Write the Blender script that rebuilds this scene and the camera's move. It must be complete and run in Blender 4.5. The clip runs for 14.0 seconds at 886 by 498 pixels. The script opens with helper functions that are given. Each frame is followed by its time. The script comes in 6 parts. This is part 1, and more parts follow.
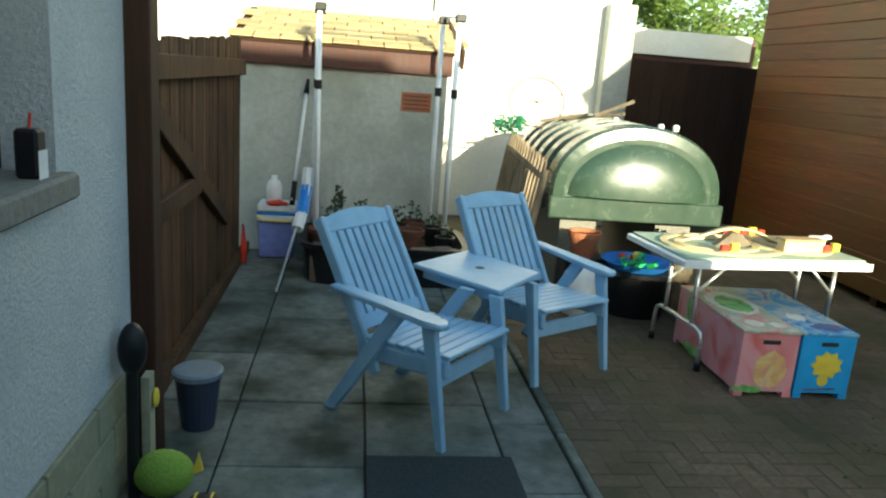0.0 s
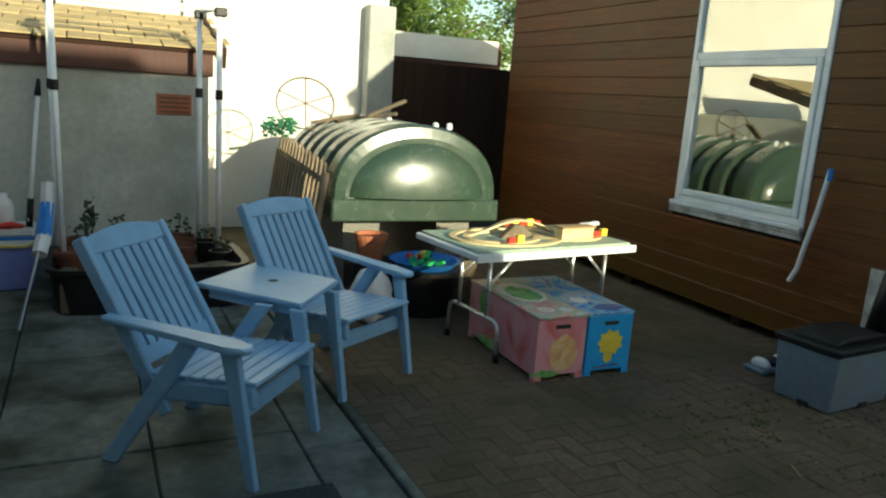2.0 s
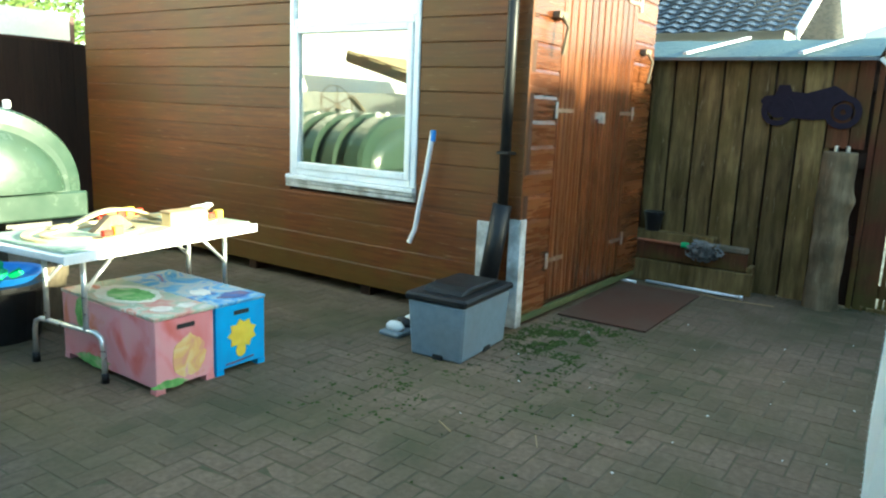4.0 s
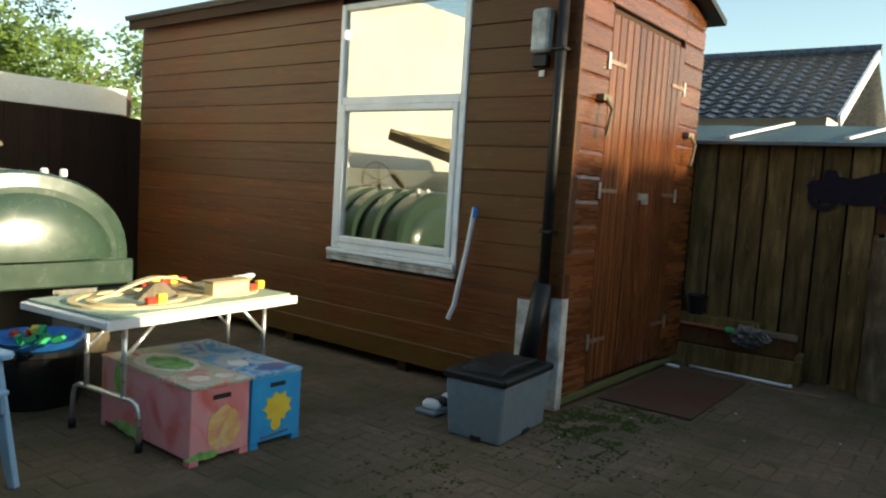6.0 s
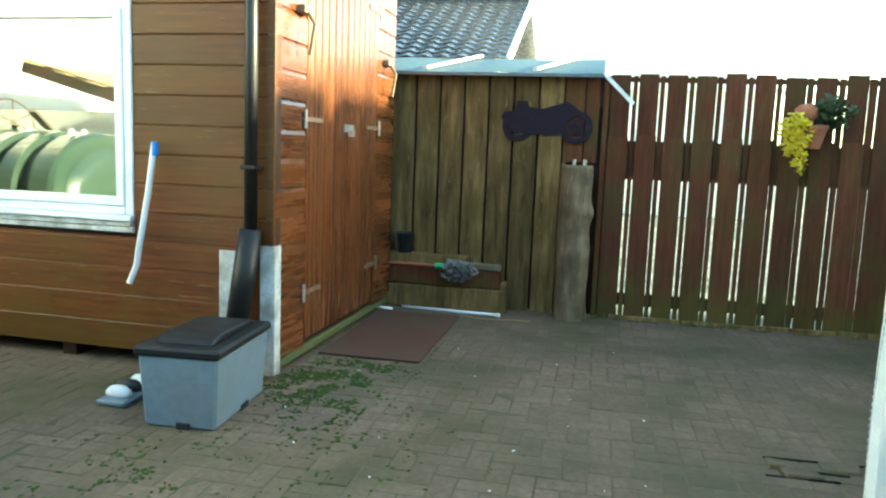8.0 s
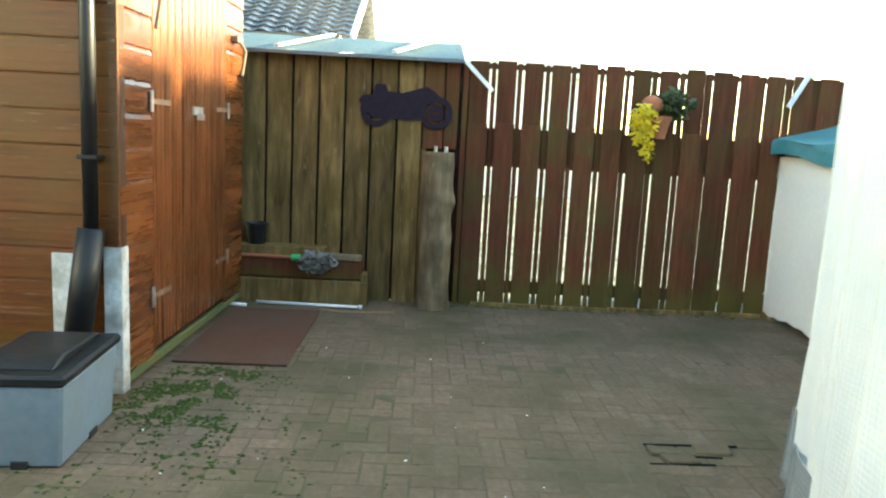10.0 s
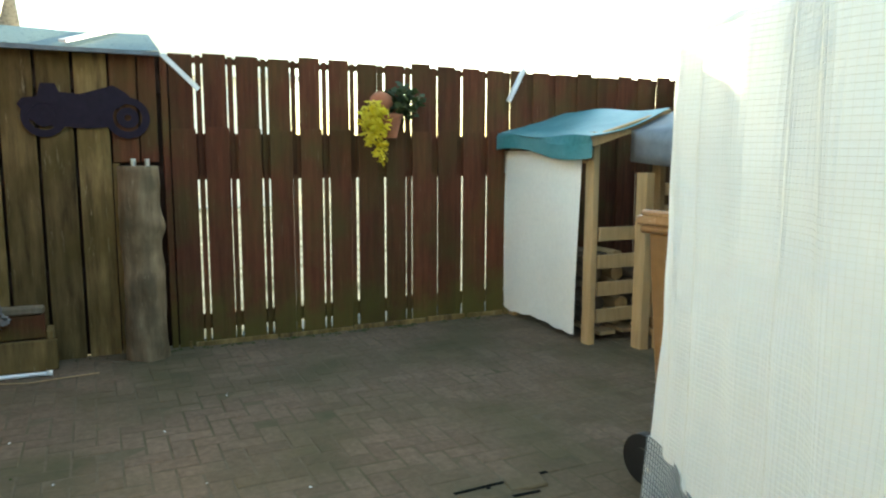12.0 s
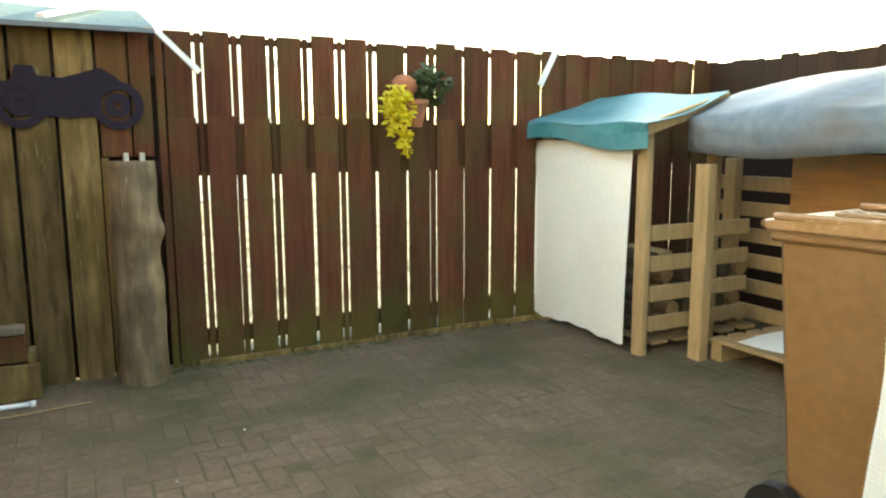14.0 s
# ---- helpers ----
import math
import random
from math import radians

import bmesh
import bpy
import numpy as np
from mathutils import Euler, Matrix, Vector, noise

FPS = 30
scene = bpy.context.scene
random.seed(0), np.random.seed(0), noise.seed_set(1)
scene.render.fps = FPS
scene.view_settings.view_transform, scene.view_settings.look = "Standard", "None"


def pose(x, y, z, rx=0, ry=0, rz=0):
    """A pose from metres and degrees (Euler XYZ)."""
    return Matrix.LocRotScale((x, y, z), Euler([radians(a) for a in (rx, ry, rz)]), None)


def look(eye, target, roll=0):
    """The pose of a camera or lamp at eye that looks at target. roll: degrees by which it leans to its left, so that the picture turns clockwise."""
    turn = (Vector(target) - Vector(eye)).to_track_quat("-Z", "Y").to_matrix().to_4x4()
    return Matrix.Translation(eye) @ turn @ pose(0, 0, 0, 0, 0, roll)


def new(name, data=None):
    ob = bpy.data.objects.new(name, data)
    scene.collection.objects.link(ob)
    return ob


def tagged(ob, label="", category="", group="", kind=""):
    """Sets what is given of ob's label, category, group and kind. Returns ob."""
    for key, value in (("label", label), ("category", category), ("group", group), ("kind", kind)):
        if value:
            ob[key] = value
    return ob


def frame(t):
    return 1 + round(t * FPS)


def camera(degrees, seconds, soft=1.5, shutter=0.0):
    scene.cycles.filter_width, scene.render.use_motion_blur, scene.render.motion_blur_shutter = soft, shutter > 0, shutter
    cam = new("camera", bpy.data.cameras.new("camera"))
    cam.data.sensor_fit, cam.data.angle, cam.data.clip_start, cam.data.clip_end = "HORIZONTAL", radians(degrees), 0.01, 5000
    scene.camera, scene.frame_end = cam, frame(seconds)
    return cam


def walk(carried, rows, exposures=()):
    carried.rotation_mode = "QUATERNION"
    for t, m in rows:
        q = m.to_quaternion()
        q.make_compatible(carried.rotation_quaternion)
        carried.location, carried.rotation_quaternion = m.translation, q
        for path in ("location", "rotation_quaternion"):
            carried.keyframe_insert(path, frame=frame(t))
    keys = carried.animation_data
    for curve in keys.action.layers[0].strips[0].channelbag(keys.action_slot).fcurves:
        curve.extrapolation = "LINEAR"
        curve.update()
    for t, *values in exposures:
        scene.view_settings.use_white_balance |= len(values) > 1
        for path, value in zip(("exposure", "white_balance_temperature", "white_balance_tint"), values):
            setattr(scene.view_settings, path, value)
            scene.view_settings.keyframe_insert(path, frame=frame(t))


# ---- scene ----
cam = camera(62.6, 14.0, soft=2.2)
PATH = [
    (0, (-0.15, -0.118, 1.622), (0.106, 1.81, 1.157), 4.4),
    (0.5, (-0.148, 0.023, 1.594), (0.183, 1.953, 1.189), 4.1),
    (1, (-0.171, 0.107, 1.567), (0.346, 1.989, 1.133), 5.5),
    (1.5, (-0.24, 0.128, 1.566), (0.45, 1.963, 1.168), 3.9),
    (2, (-0.263, 0.141, 1.562), (0.611, 1.893, 1.158), 4.0),
    (2.5, (-0.179, 0.182, 1.52), (0.958, 1.792, 1.183), 3.4),
    (3, (-0.048, 0.256, 1.465), (1.327, 1.667, 1.122), 2.0),
    (3.5, (-0.004, 0.429, 1.416), (1.55, 1.606, 0.967), 2.5),
    (4, (0.01, 0.447, 1.427), (1.64, 1.542, 1.05), 2.4),
    (4.2, (-0.002, 0.415, 1.414), (1.642, 1.527, 1.167), 2.0),
    (6.3, (0.022, 0.552, 1.415), (1.616, 1.747, 1.243), 3.6),
    (6.5, (0.069, 0.638, 1.361), (1.73, 1.739, 1.193), 1.5),
    (7, (0.119, 0.866, 1.297), (1.871, 1.784, 0.998), 0.4),
    (7.5, (0.286, 0.932, 1.276), (2.148, 1.601, 0.98), 2.6),
    (8, (0.49, 0.936, 1.282), (2.432, 1.338, 1.022), 2.2),
    (8.2, (0.531, 1.004, 1.295), (2.486, 1.312, 1.007), 2.9),
    (10.3, (0.751, 1.277, 1.339), (2.727, 1.188, 1.042), 2.2),
    (10.5, (0.83, 1.33, 1.3), (2.805, 1.23, 1.003), 1.3),
    (11, (1.034, 1.305, 1.339), (3.0, 1.094, 1.036), -0.2),
    (11.5, (1.246, 1.312, 1.328), (3.149, 0.778, 1.023), 1.5),
    (12, (1.4, 1.345, 1.337), (3.188, 0.491, 1.067), 0.2),
    (12.5, (1.504, 1.351, 1.34), (3.248, 0.423, 1.03), -0.5),
    (13, (1.656, 1.384, 1.331), (3.481, 0.635, 1.0), 0.5),
    (13.5, (1.869, 1.375, 1.345), (3.686, 0.61, 1.01), -1.0),
    (14, (2.065, 1.416, 1.345), (3.822, 0.509, 1.045), -0.2),
]
EXPOSURES = [(0, 1.5, 6500, -8), (0.25, 1.15, 6500, -9), (0.5, 0.8, 6500, -10), (1.0, 0.75, 6500, -10), (2.0, 0.72, 6600, -7), (2.5, 0.55, 6500, -6), (3, 0.55, 6300, -8), (3.5, 1.7, 5800, -13), (4, 2.66, 6100, -15), (6.4, 0.98, 7000, 1), (7.0, 1.95, 6200, -15), (7.5, 2.84, 6300, -17), (8, 3.12, 6500, -14), (10.5, 3.4, 7300, -5), (11, 3.66, 7000, -13), (12, 2.8, 7500, -5), (12.5, 2.4, 7700, -5), (13, 3.1, 8500, 1), (13.5, 3.0, 8800, 1), (14, 3.42, 9000, 0)]
walk(cam, [(t, look(eye, target, roll)) for t, eye, target, roll in PATH], EXPOSURES)

# ---- world and sun ----
SUN_ELEV, SUN_X, SUN_Y = 13.1, 0.243, -0.97
world = bpy.data.worlds.new("sky")
scene.world = world
world.use_nodes = True
wn = world.node_tree.nodes
sky = wn.new("ShaderNodeTexSky")
sky.sky_type, sky.sun_disc = "NISHITA", False
sky.sun_elevation = radians(SUN_ELEV)
sky.sun_rotation = math.atan2(SUN_X, SUN_Y)
sky.air_density, sky.dust_density = 1.0, 1.0
wn["Background"].inputs[1].default_value = 0.15
world.node_tree.links.new(sky.outputs[0], wn["Background"].inputs[0])
sun = new("sun", bpy.data.lights.new("sun", "SUN"))
sun.data.energy, sun.data.angle, sun.data.color = 5.0, radians(0.6), (1.0, 0.86, 0.66)
su = math.tan(radians(SUN_ELEV))
sun.matrix_world = look((SUN_X * 20, SUN_Y * 20, su * 20), (0, 0, 0))


# ---- materials ----
def mat(name, c1, c2, rough=0.7, scale=8.0, stretch=(1, 1, 1), bump=0.25, metal=0.0, dirt=None, dirt_scale=1.6, dirt_amt=0.6,
        rand=0.0, spec=0.5, coat=0.0, trans=0.0, island=False, wear=None, wear_amt=0.5, algae=None, algae_top=0.5):
    """Two-scale procedural surface: grain between c1 and c2, larger stains of dirt, fine relief."""
    m = bpy.data.materials.new(name)
    m.use_nodes = True
    n, l = m.node_tree.nodes, m.node_tree.links
    b = n["Principled BSDF"]
    tc, mp = n.new("ShaderNodeTexCoord"), n.new("ShaderNodeMapping")
    mp.inputs["Scale"].default_value = [scale * s for s in stretch]
    info = n.new("ShaderNodeObjectInfo")
    off = n.new("ShaderNodeVectorMath")
    off.operation = "MULTIPLY_ADD"
    comb = n.new("ShaderNodeCombineXYZ")
    for i in range(3):
        l.new(info.outputs["Random"], comb.inputs[i])
    off.inputs[1].default_value = (37.0, 53.0, 71.0)
    l.new(comb.outputs[0], off.inputs[0])
    l.new(tc.outputs["Object"], off.inputs[2])
    l.new(off.outputs[0], mp.inputs[0])
    n1 = n.new("ShaderNodeTexNoise")
    n1.inputs["Scale"].default_value, n1.inputs["Detail"].default_value, n1.inputs["Roughness"].default_value = 1.0, 7.0, 0.62
    l.new(mp.outputs[0], n1.inputs["Vector"])
    ramp = n.new("ShaderNodeValToRGB")
    ramp.color_ramp.elements[0].position, ramp.color_ramp.elements[1].position = 0.3, 0.7
    ramp.color_ramp.elements[0].color, ramp.color_ramp.elements[1].color = (*c1, 1), (*c2, 1)
    l.new(n1.outputs[0], ramp.inputs[0])
    col = ramp.outputs[0]
    n2 = n.new("ShaderNodeTexNoise")
    n2.inputs["Scale"].default_value, n2.inputs["Detail"].default_value = dirt_scale, 5.0
    geo = n.new("ShaderNodeNewGeometry")
    l.new(geo.outputs["Position"], n2.inputs["Vector"])
    r2 = n.new("ShaderNodeValToRGB")
    r2.color_ramp.elements[0].position, r2.color_ramp.elements[1].position = 0.42, 0.68
    r2.color_ramp.elements[0].color, r2.color_ramp.elements[1].color = (0, 0, 0, 1), (dirt_amt,) * 3 + (1,)
    l.new(n2.outputs[0], r2.inputs[0])
    if dirt:
        mx = n.new("ShaderNodeMix")
        mx.data_type = "RGBA"
        l.new(r2.outputs[0], mx.inputs[0])
        l.new(col, mx.inputs[6])
        mx.inputs[7].default_value = (*dirt, 1)
        col = mx.outputs[2]
    if wear:
        n3 = n.new("ShaderNodeTexNoise")
        n3.inputs["Scale"].default_value, n3.inputs["Detail"].default_value, n3.inputs["Roughness"].default_value = 2.2, 9.0, 0.72
        l.new(mp.outputs[0], n3.inputs["Vector"])
        r3 = n.new("ShaderNodeValToRGB")
        r3.color_ramp.elements[0].position, r3.color_ramp.elements[1].position = 0.60, 0.70
        r3.color_ramp.elements[0].color, r3.color_ramp.elements[1].color = (0, 0, 0, 1), (wear_amt,) * 3 + (1,)
        l.new(n3.outputs[0], r3.inputs[0])
        mw = n.new("ShaderNodeMix")
        mw.data_type = "RGBA"
        l.new(r3.outputs[0], mw.inputs[0])
        l.new(col, mw.inputs[6])
        mw.inputs[7].default_value = (*wear, 1)
        col = mw.outputs[2]
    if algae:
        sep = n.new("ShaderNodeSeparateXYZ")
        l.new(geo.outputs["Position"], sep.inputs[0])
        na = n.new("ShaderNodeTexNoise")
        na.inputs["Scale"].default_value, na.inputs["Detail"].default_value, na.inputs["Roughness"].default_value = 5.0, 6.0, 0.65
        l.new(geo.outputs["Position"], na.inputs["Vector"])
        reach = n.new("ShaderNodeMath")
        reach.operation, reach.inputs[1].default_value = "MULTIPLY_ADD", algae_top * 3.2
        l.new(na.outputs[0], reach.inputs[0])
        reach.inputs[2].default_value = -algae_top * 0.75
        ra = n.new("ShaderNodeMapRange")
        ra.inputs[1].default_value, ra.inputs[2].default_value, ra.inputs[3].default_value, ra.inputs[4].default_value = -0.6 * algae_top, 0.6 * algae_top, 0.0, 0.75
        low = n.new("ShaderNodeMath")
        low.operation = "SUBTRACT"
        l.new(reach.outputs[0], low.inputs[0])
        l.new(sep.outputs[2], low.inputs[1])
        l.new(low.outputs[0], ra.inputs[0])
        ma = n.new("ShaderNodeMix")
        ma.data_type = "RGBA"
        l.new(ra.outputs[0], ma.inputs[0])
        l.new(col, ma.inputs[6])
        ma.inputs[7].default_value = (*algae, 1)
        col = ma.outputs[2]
    if rand:
        mr = n.new("ShaderNodeMapRange")
        mr.inputs[3].default_value, mr.inputs[4].default_value = 1 - rand, 1 + rand
        l.new(geo.outputs["Random Per Island"] if island else info.outputs["Random"], mr.inputs[0])
        hs = n.new("ShaderNodeHueSaturation")
        l.new(mr.outputs[0], hs.inputs["Value"])
        l.new(col, hs.inputs["Color"])
        col = hs.outputs[0]
    l.new(col, b.inputs["Base Color"])
    rr = n.new("ShaderNodeMapRange")
    rr.inputs[3].default_value, rr.inputs[4].default_value = max(0.02, rough - 0.12), min(1, rough + 0.12)
    l.new(n1.outputs[0], rr.inputs[0])
    l.new(rr.outputs[0], b.inputs["Roughness"])
    b.inputs["Metallic"].default_value = metal
    b.inputs["Specular IOR Level"].default_value = spec
    b.inputs["Coat Weight"].default_value = coat
    b.inputs["Transmission Weight"].default_value = trans
    if bump:
        bp = n.new("ShaderNodeBump")
        bp.inputs["Strength"].default_value, bp.inputs["Distance"].default_value = bump, 0.01
        l.new(n1.outputs[0], bp.inputs["Height"])
        l.new(bp.outputs[0], b.inputs["Normal"])
    return m


def thin(name, c, share=0.5, rough=0.6, scale=300.0):
    """Thin cloth or mesh that lets part of the light through."""
    m = mat(name, [v * 0.9 for v in c], c, rough=rough, scale=30, bump=0.3, dirt=[v * 0.75 for v in c], dirt_amt=0.35)
    n, l = m.node_tree.nodes, m.node_tree.links
    tr, mix = n.new("ShaderNodeBsdfTranslucent"), n.new("ShaderNodeMixShader")
    tr.inputs[0].default_value = (*c, 1)
    mix.inputs[0].default_value = share
    l.new(n["Principled BSDF"].outputs[0], mix.inputs[1])
    l.new(tr.outputs[0], mix.inputs[2])
    l.new(mix.outputs[0], n["Material Output"].inputs["Surface"])
    return m


def daubed(name, stops, scale=4.0, twist=1.5, rough=0.55):
    """Childishly brushed paint: several colours that run into one another."""
    m = mat(name, stops[0], stops[-1], rough=rough, scale=scale, bump=0.12)
    n, l = m.node_tree.nodes, m.node_tree.links
    tc, nz, rp = n.new("ShaderNodeTexCoord"), n.new("ShaderNodeTexNoise"), n.new("ShaderNodeValToRGB")
    nz.inputs["Scale"].default_value, nz.inputs["Detail"].default_value, nz.inputs["Distortion"].default_value = scale, 3.0, twist
    l.new(tc.outputs["Object"], nz.inputs["Vector"])
    el = rp.color_ramp.elements
    for i, c in enumerate(stops):
        p = 0.28 + 0.44 * i / (len(stops) - 1)
        e = el[0] if i == 0 else el[-1] if i == len(stops) - 1 else el.new(p)
        e.position, e.color = p, (*c, 1)
    l.new(nz.outputs[0], rp.inputs[0])
    l.new(rp.outputs[0], n["Principled BSDF"].inputs["Base Color"])
    return m


M = {}
M["pink_sides"] = daubed("pink_brushed_paint", [(0.55, 0.07, 0.05), (0.64, 0.16, 0.15), (0.70, 0.30, 0.33), (0.68, 0.34, 0.36), (0.62, 0.20, 0.10)], 2.4)
M["pink_top"] = daubed("mixed_pastel_paint", [(0.52, 0.20, 0.17), (0.54, 0.38, 0.28), (0.32, 0.40, 0.28), (0.60, 0.52, 0.44), (0.54, 0.16, 0.10)], 3.6, 2.0)
M["blue_top"] = daubed("mixed_blue_paint", [(0.03, 0.08, 0.28), (0.04, 0.26, 0.56), (0.20, 0.38, 0.50), (0.50, 0.46, 0.40), (0.05, 0.28, 0.58), (0.40, 0.06, 0.05)], 4.2, 2.0)
M["green_ring"] = daubed("green_brushed_paint", [(0.08, 0.24, 0.05), (0.20, 0.44, 0.12), (0.45, 0.50, 0.28)], 9.0)
M["ochre_patch"] = daubed("ochre_brushed_paint", [(0.66, 0.30, 0.22), (0.72, 0.44, 0.16), (0.74, 0.56, 0.26), (0.70, 0.40, 0.36)], 9.0)
M["old_white"] = mat("flaking_dirty_white", (0.40, 0.41, 0.40), (0.66, 0.67, 0.66), 0.6, 26, bump=0.4, dirt=(0.20, 0.19, 0.16), dirt_scale=9, dirt_amt=0.8, wear=(0.16, 0.09, 0.05), wear_amt=0.7)
M["blue_paint"] = mat("pale_blue_paint", (0.26, 0.44, 0.62), (0.33, 0.52, 0.70), 0.42, 14, (1, 1, 1), 0.12, dirt=(0.18, 0.31, 0.45), dirt_scale=5, dirt_amt=0.35, wear=(0.42, 0.48, 0.52), wear_amt=0.25)
M["slab"] = mat("concrete_slab", (0.12, 0.13, 0.115), (0.235, 0.24, 0.21), 0.9, 14, bump=0.4, dirt=(0.036, 0.044, 0.026), dirt_scale=2.4, dirt_amt=0.95, rand=0.2, spec=0.25)
M["brick"] = mat("block_paver", (0.112, 0.080, 0.054), (0.178, 0.128, 0.088), 0.92, 30, bump=0.45, dirt=(0.066, 0.064, 0.032), dirt_scale=1.5, dirt_amt=0.8, rand=0.10, spec=0.15)
M["brick_far"] = mat("block_paver_far", (0.112, 0.080, 0.054), (0.178, 0.128, 0.088), 0.92, 30, bump=0.45, dirt=(0.066, 0.064, 0.032), dirt_scale=1.5, dirt_amt=0.8, rand=0.10, island=True, spec=0.15)
M["soil"] = mat("sandy_soil", (0.095, 0.077, 0.050), (0.140, 0.114, 0.076), 0.95, 18, bump=0.5, dirt=(0.056, 0.058, 0.026), dirt_scale=1.7, dirt_amt=0.8, spec=0.15)
M["moss"] = mat("moss", (0.030, 0.045, 0.010), (0.062, 0.080, 0.020), 0.95, 60, bump=0.5, spec=0.15)
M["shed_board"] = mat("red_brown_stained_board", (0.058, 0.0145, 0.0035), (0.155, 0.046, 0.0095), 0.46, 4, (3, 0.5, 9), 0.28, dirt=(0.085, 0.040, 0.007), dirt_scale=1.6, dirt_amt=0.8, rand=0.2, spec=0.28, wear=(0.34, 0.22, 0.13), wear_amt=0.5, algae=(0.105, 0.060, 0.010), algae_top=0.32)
M["door_board"] = mat("red_brown_gloss_door", (0.078, 0.022, 0.007), (0.140, 0.044, 0.013), 0.27, 4, (7, 7, 0.16), 0.14, dirt=(0.085, 0.032, 0.010), dirt_scale=2.0, dirt_amt=0.5, rand=0.24, wear=(0.22, 0.11, 0.055), wear_amt=0.10)
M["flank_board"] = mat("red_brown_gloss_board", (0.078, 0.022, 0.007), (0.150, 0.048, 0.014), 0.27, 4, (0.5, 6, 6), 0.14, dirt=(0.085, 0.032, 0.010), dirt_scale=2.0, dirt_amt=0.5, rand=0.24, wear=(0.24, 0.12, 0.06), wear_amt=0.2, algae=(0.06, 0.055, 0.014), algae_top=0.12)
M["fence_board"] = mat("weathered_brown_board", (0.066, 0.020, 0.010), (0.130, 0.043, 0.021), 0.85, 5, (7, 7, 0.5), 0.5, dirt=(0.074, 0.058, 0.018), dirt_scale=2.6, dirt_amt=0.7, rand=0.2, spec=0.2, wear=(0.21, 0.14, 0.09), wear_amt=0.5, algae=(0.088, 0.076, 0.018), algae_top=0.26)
M["gate_board"] = mat("mossy_weathered_board", (0.052, 0.030, 0.011), (0.27, 0.180, 0.074), 0.88, 3, (5, 5, 0.7), 0.6, dirt=(0.098, 0.068, 0.019), dirt_scale=3.4, dirt_amt=0.7, rand=0.28, spec=0.2, wear=(0.38, 0.30, 0.19), wear_amt=0.7)
M["side_board"] = mat("faded_brown_gate_board", (0.052, 0.026, 0.013), (0.135, 0.075, 0.040), 0.85, 5, (7, 7, 0.5), 0.5, dirt=(0.035, 0.020, 0.012), dirt_scale=2.2, dirt_amt=0.7, rand=0.3, spec=0.2, wear=(0.22, 0.14, 0.08), wear_amt=0.5)
M["mossy_beam"] = mat("mossy_base_timber", (0.045, 0.060, 0.016), (0.12, 0.13, 0.045), 0.9, 12, (4, 4, 4), 0.5, dirt=(0.06, 0.09, 0.03), dirt_scale=6)
M["dark_board"] = mat("dark_brown_board", (0.026, 0.011, 0.006), (0.052, 0.022, 0.012), 0.75, 6, (7, 7, 0.5), 0.35, dirt=(0.03, 0.018, 0.010), rand=0.22, spec=0.25)
M["raw_wood"] = mat("bare_softwood", (0.27, 0.18, 0.085), (0.40, 0.27, 0.14), 0.75, 6, (6, 6, 0.6), 0.3, dirt=(0.18, 0.12, 0.06), dirt_amt=0.5, rand=0.15)
M["log_skin"] = mat("barkless_weathered_log", (0.10, 0.066, 0.034), (0.25, 0.18, 0.105), 0.85, 4, (5, 5, 0.7), 0.6, dirt=(0.06, 0.045, 0.02), dirt_scale=5, dirt_amt=0.8, wear=(0.38, 0.31, 0.21), wear_amt=0.7)
M["pale_slat"] = mat("weathered_pale_slat", (0.17, 0.13, 0.085), (0.30, 0.23, 0.15), 0.8, 6, (6, 6, 0.6), 0.4, dirt=(0.09, 0.065, 0.04), dirt_scale=4, dirt_amt=0.7)
M["rag"] = mat("dirty_grey_rag", (0.12, 0.115, 0.11), (0.26, 0.25, 0.24), 0.95, 30, bump=0.4)
M["emerald"] = mat("emerald_plastic_leaf", (0.015, 0.13, 0.055), (0.03, 0.20, 0.09), 0.6, 20, bump=0.05)
M["grey_wood"] = mat("silvered_timber", (0.12, 0.092, 0.060), (0.22, 0.172, 0.118), 0.85, 5, (6, 6, 0.5), 0.5, dirt=(0.075, 0.062, 0.032), dirt_scale=4, dirt_amt=0.75, rand=0.15, wear=(0.34, 0.29, 0.22), wear_amt=0.6)
M["render"] = mat("roughcast_render", (0.44, 0.47, 0.48), (0.60, 0.63, 0.64), 0.92, 70, bump=1.0, dirt=(0.38, 0.41, 0.42), dirt_scale=2.5, dirt_amt=0.5)
M["white_wall"] = mat("white_painted_wall", (0.70, 0.68, 0.62), (0.80, 0.78, 0.72), 0.9, 25, bump=0.5, dirt=(0.55, 0.52, 0.44), dirt_scale=1.2, dirt_amt=0.5)
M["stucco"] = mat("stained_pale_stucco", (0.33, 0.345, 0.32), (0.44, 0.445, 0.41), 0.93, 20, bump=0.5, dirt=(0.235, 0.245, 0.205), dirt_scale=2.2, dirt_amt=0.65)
M["plinth"] = mat("cream_stone_block", (0.26, 0.25, 0.17), (0.36, 0.35, 0.25), 0.9, 25, bump=0.4, dirt=(0.17, 0.18, 0.11), dirt_amt=0.5, rand=0.12)
M["mortar"] = mat("grey_mortar", (0.16, 0.15, 0.13), (0.24, 0.23, 0.2), 0.95, 40, bump=0.5)
M["tile"] = mat("weathered_roof_tile", (0.34, 0.25, 0.12), (0.50, 0.38, 0.20), 0.9, 18, bump=0.5, dirt=(0.26, 0.22, 0.10), dirt_scale=3, rand=0.18)
M["slate"] = mat("dark_grey_roof_tile", (0.035, 0.045, 0.06), (0.07, 0.08, 0.10), 0.28, 14, bump=0.25, rand=0.2)
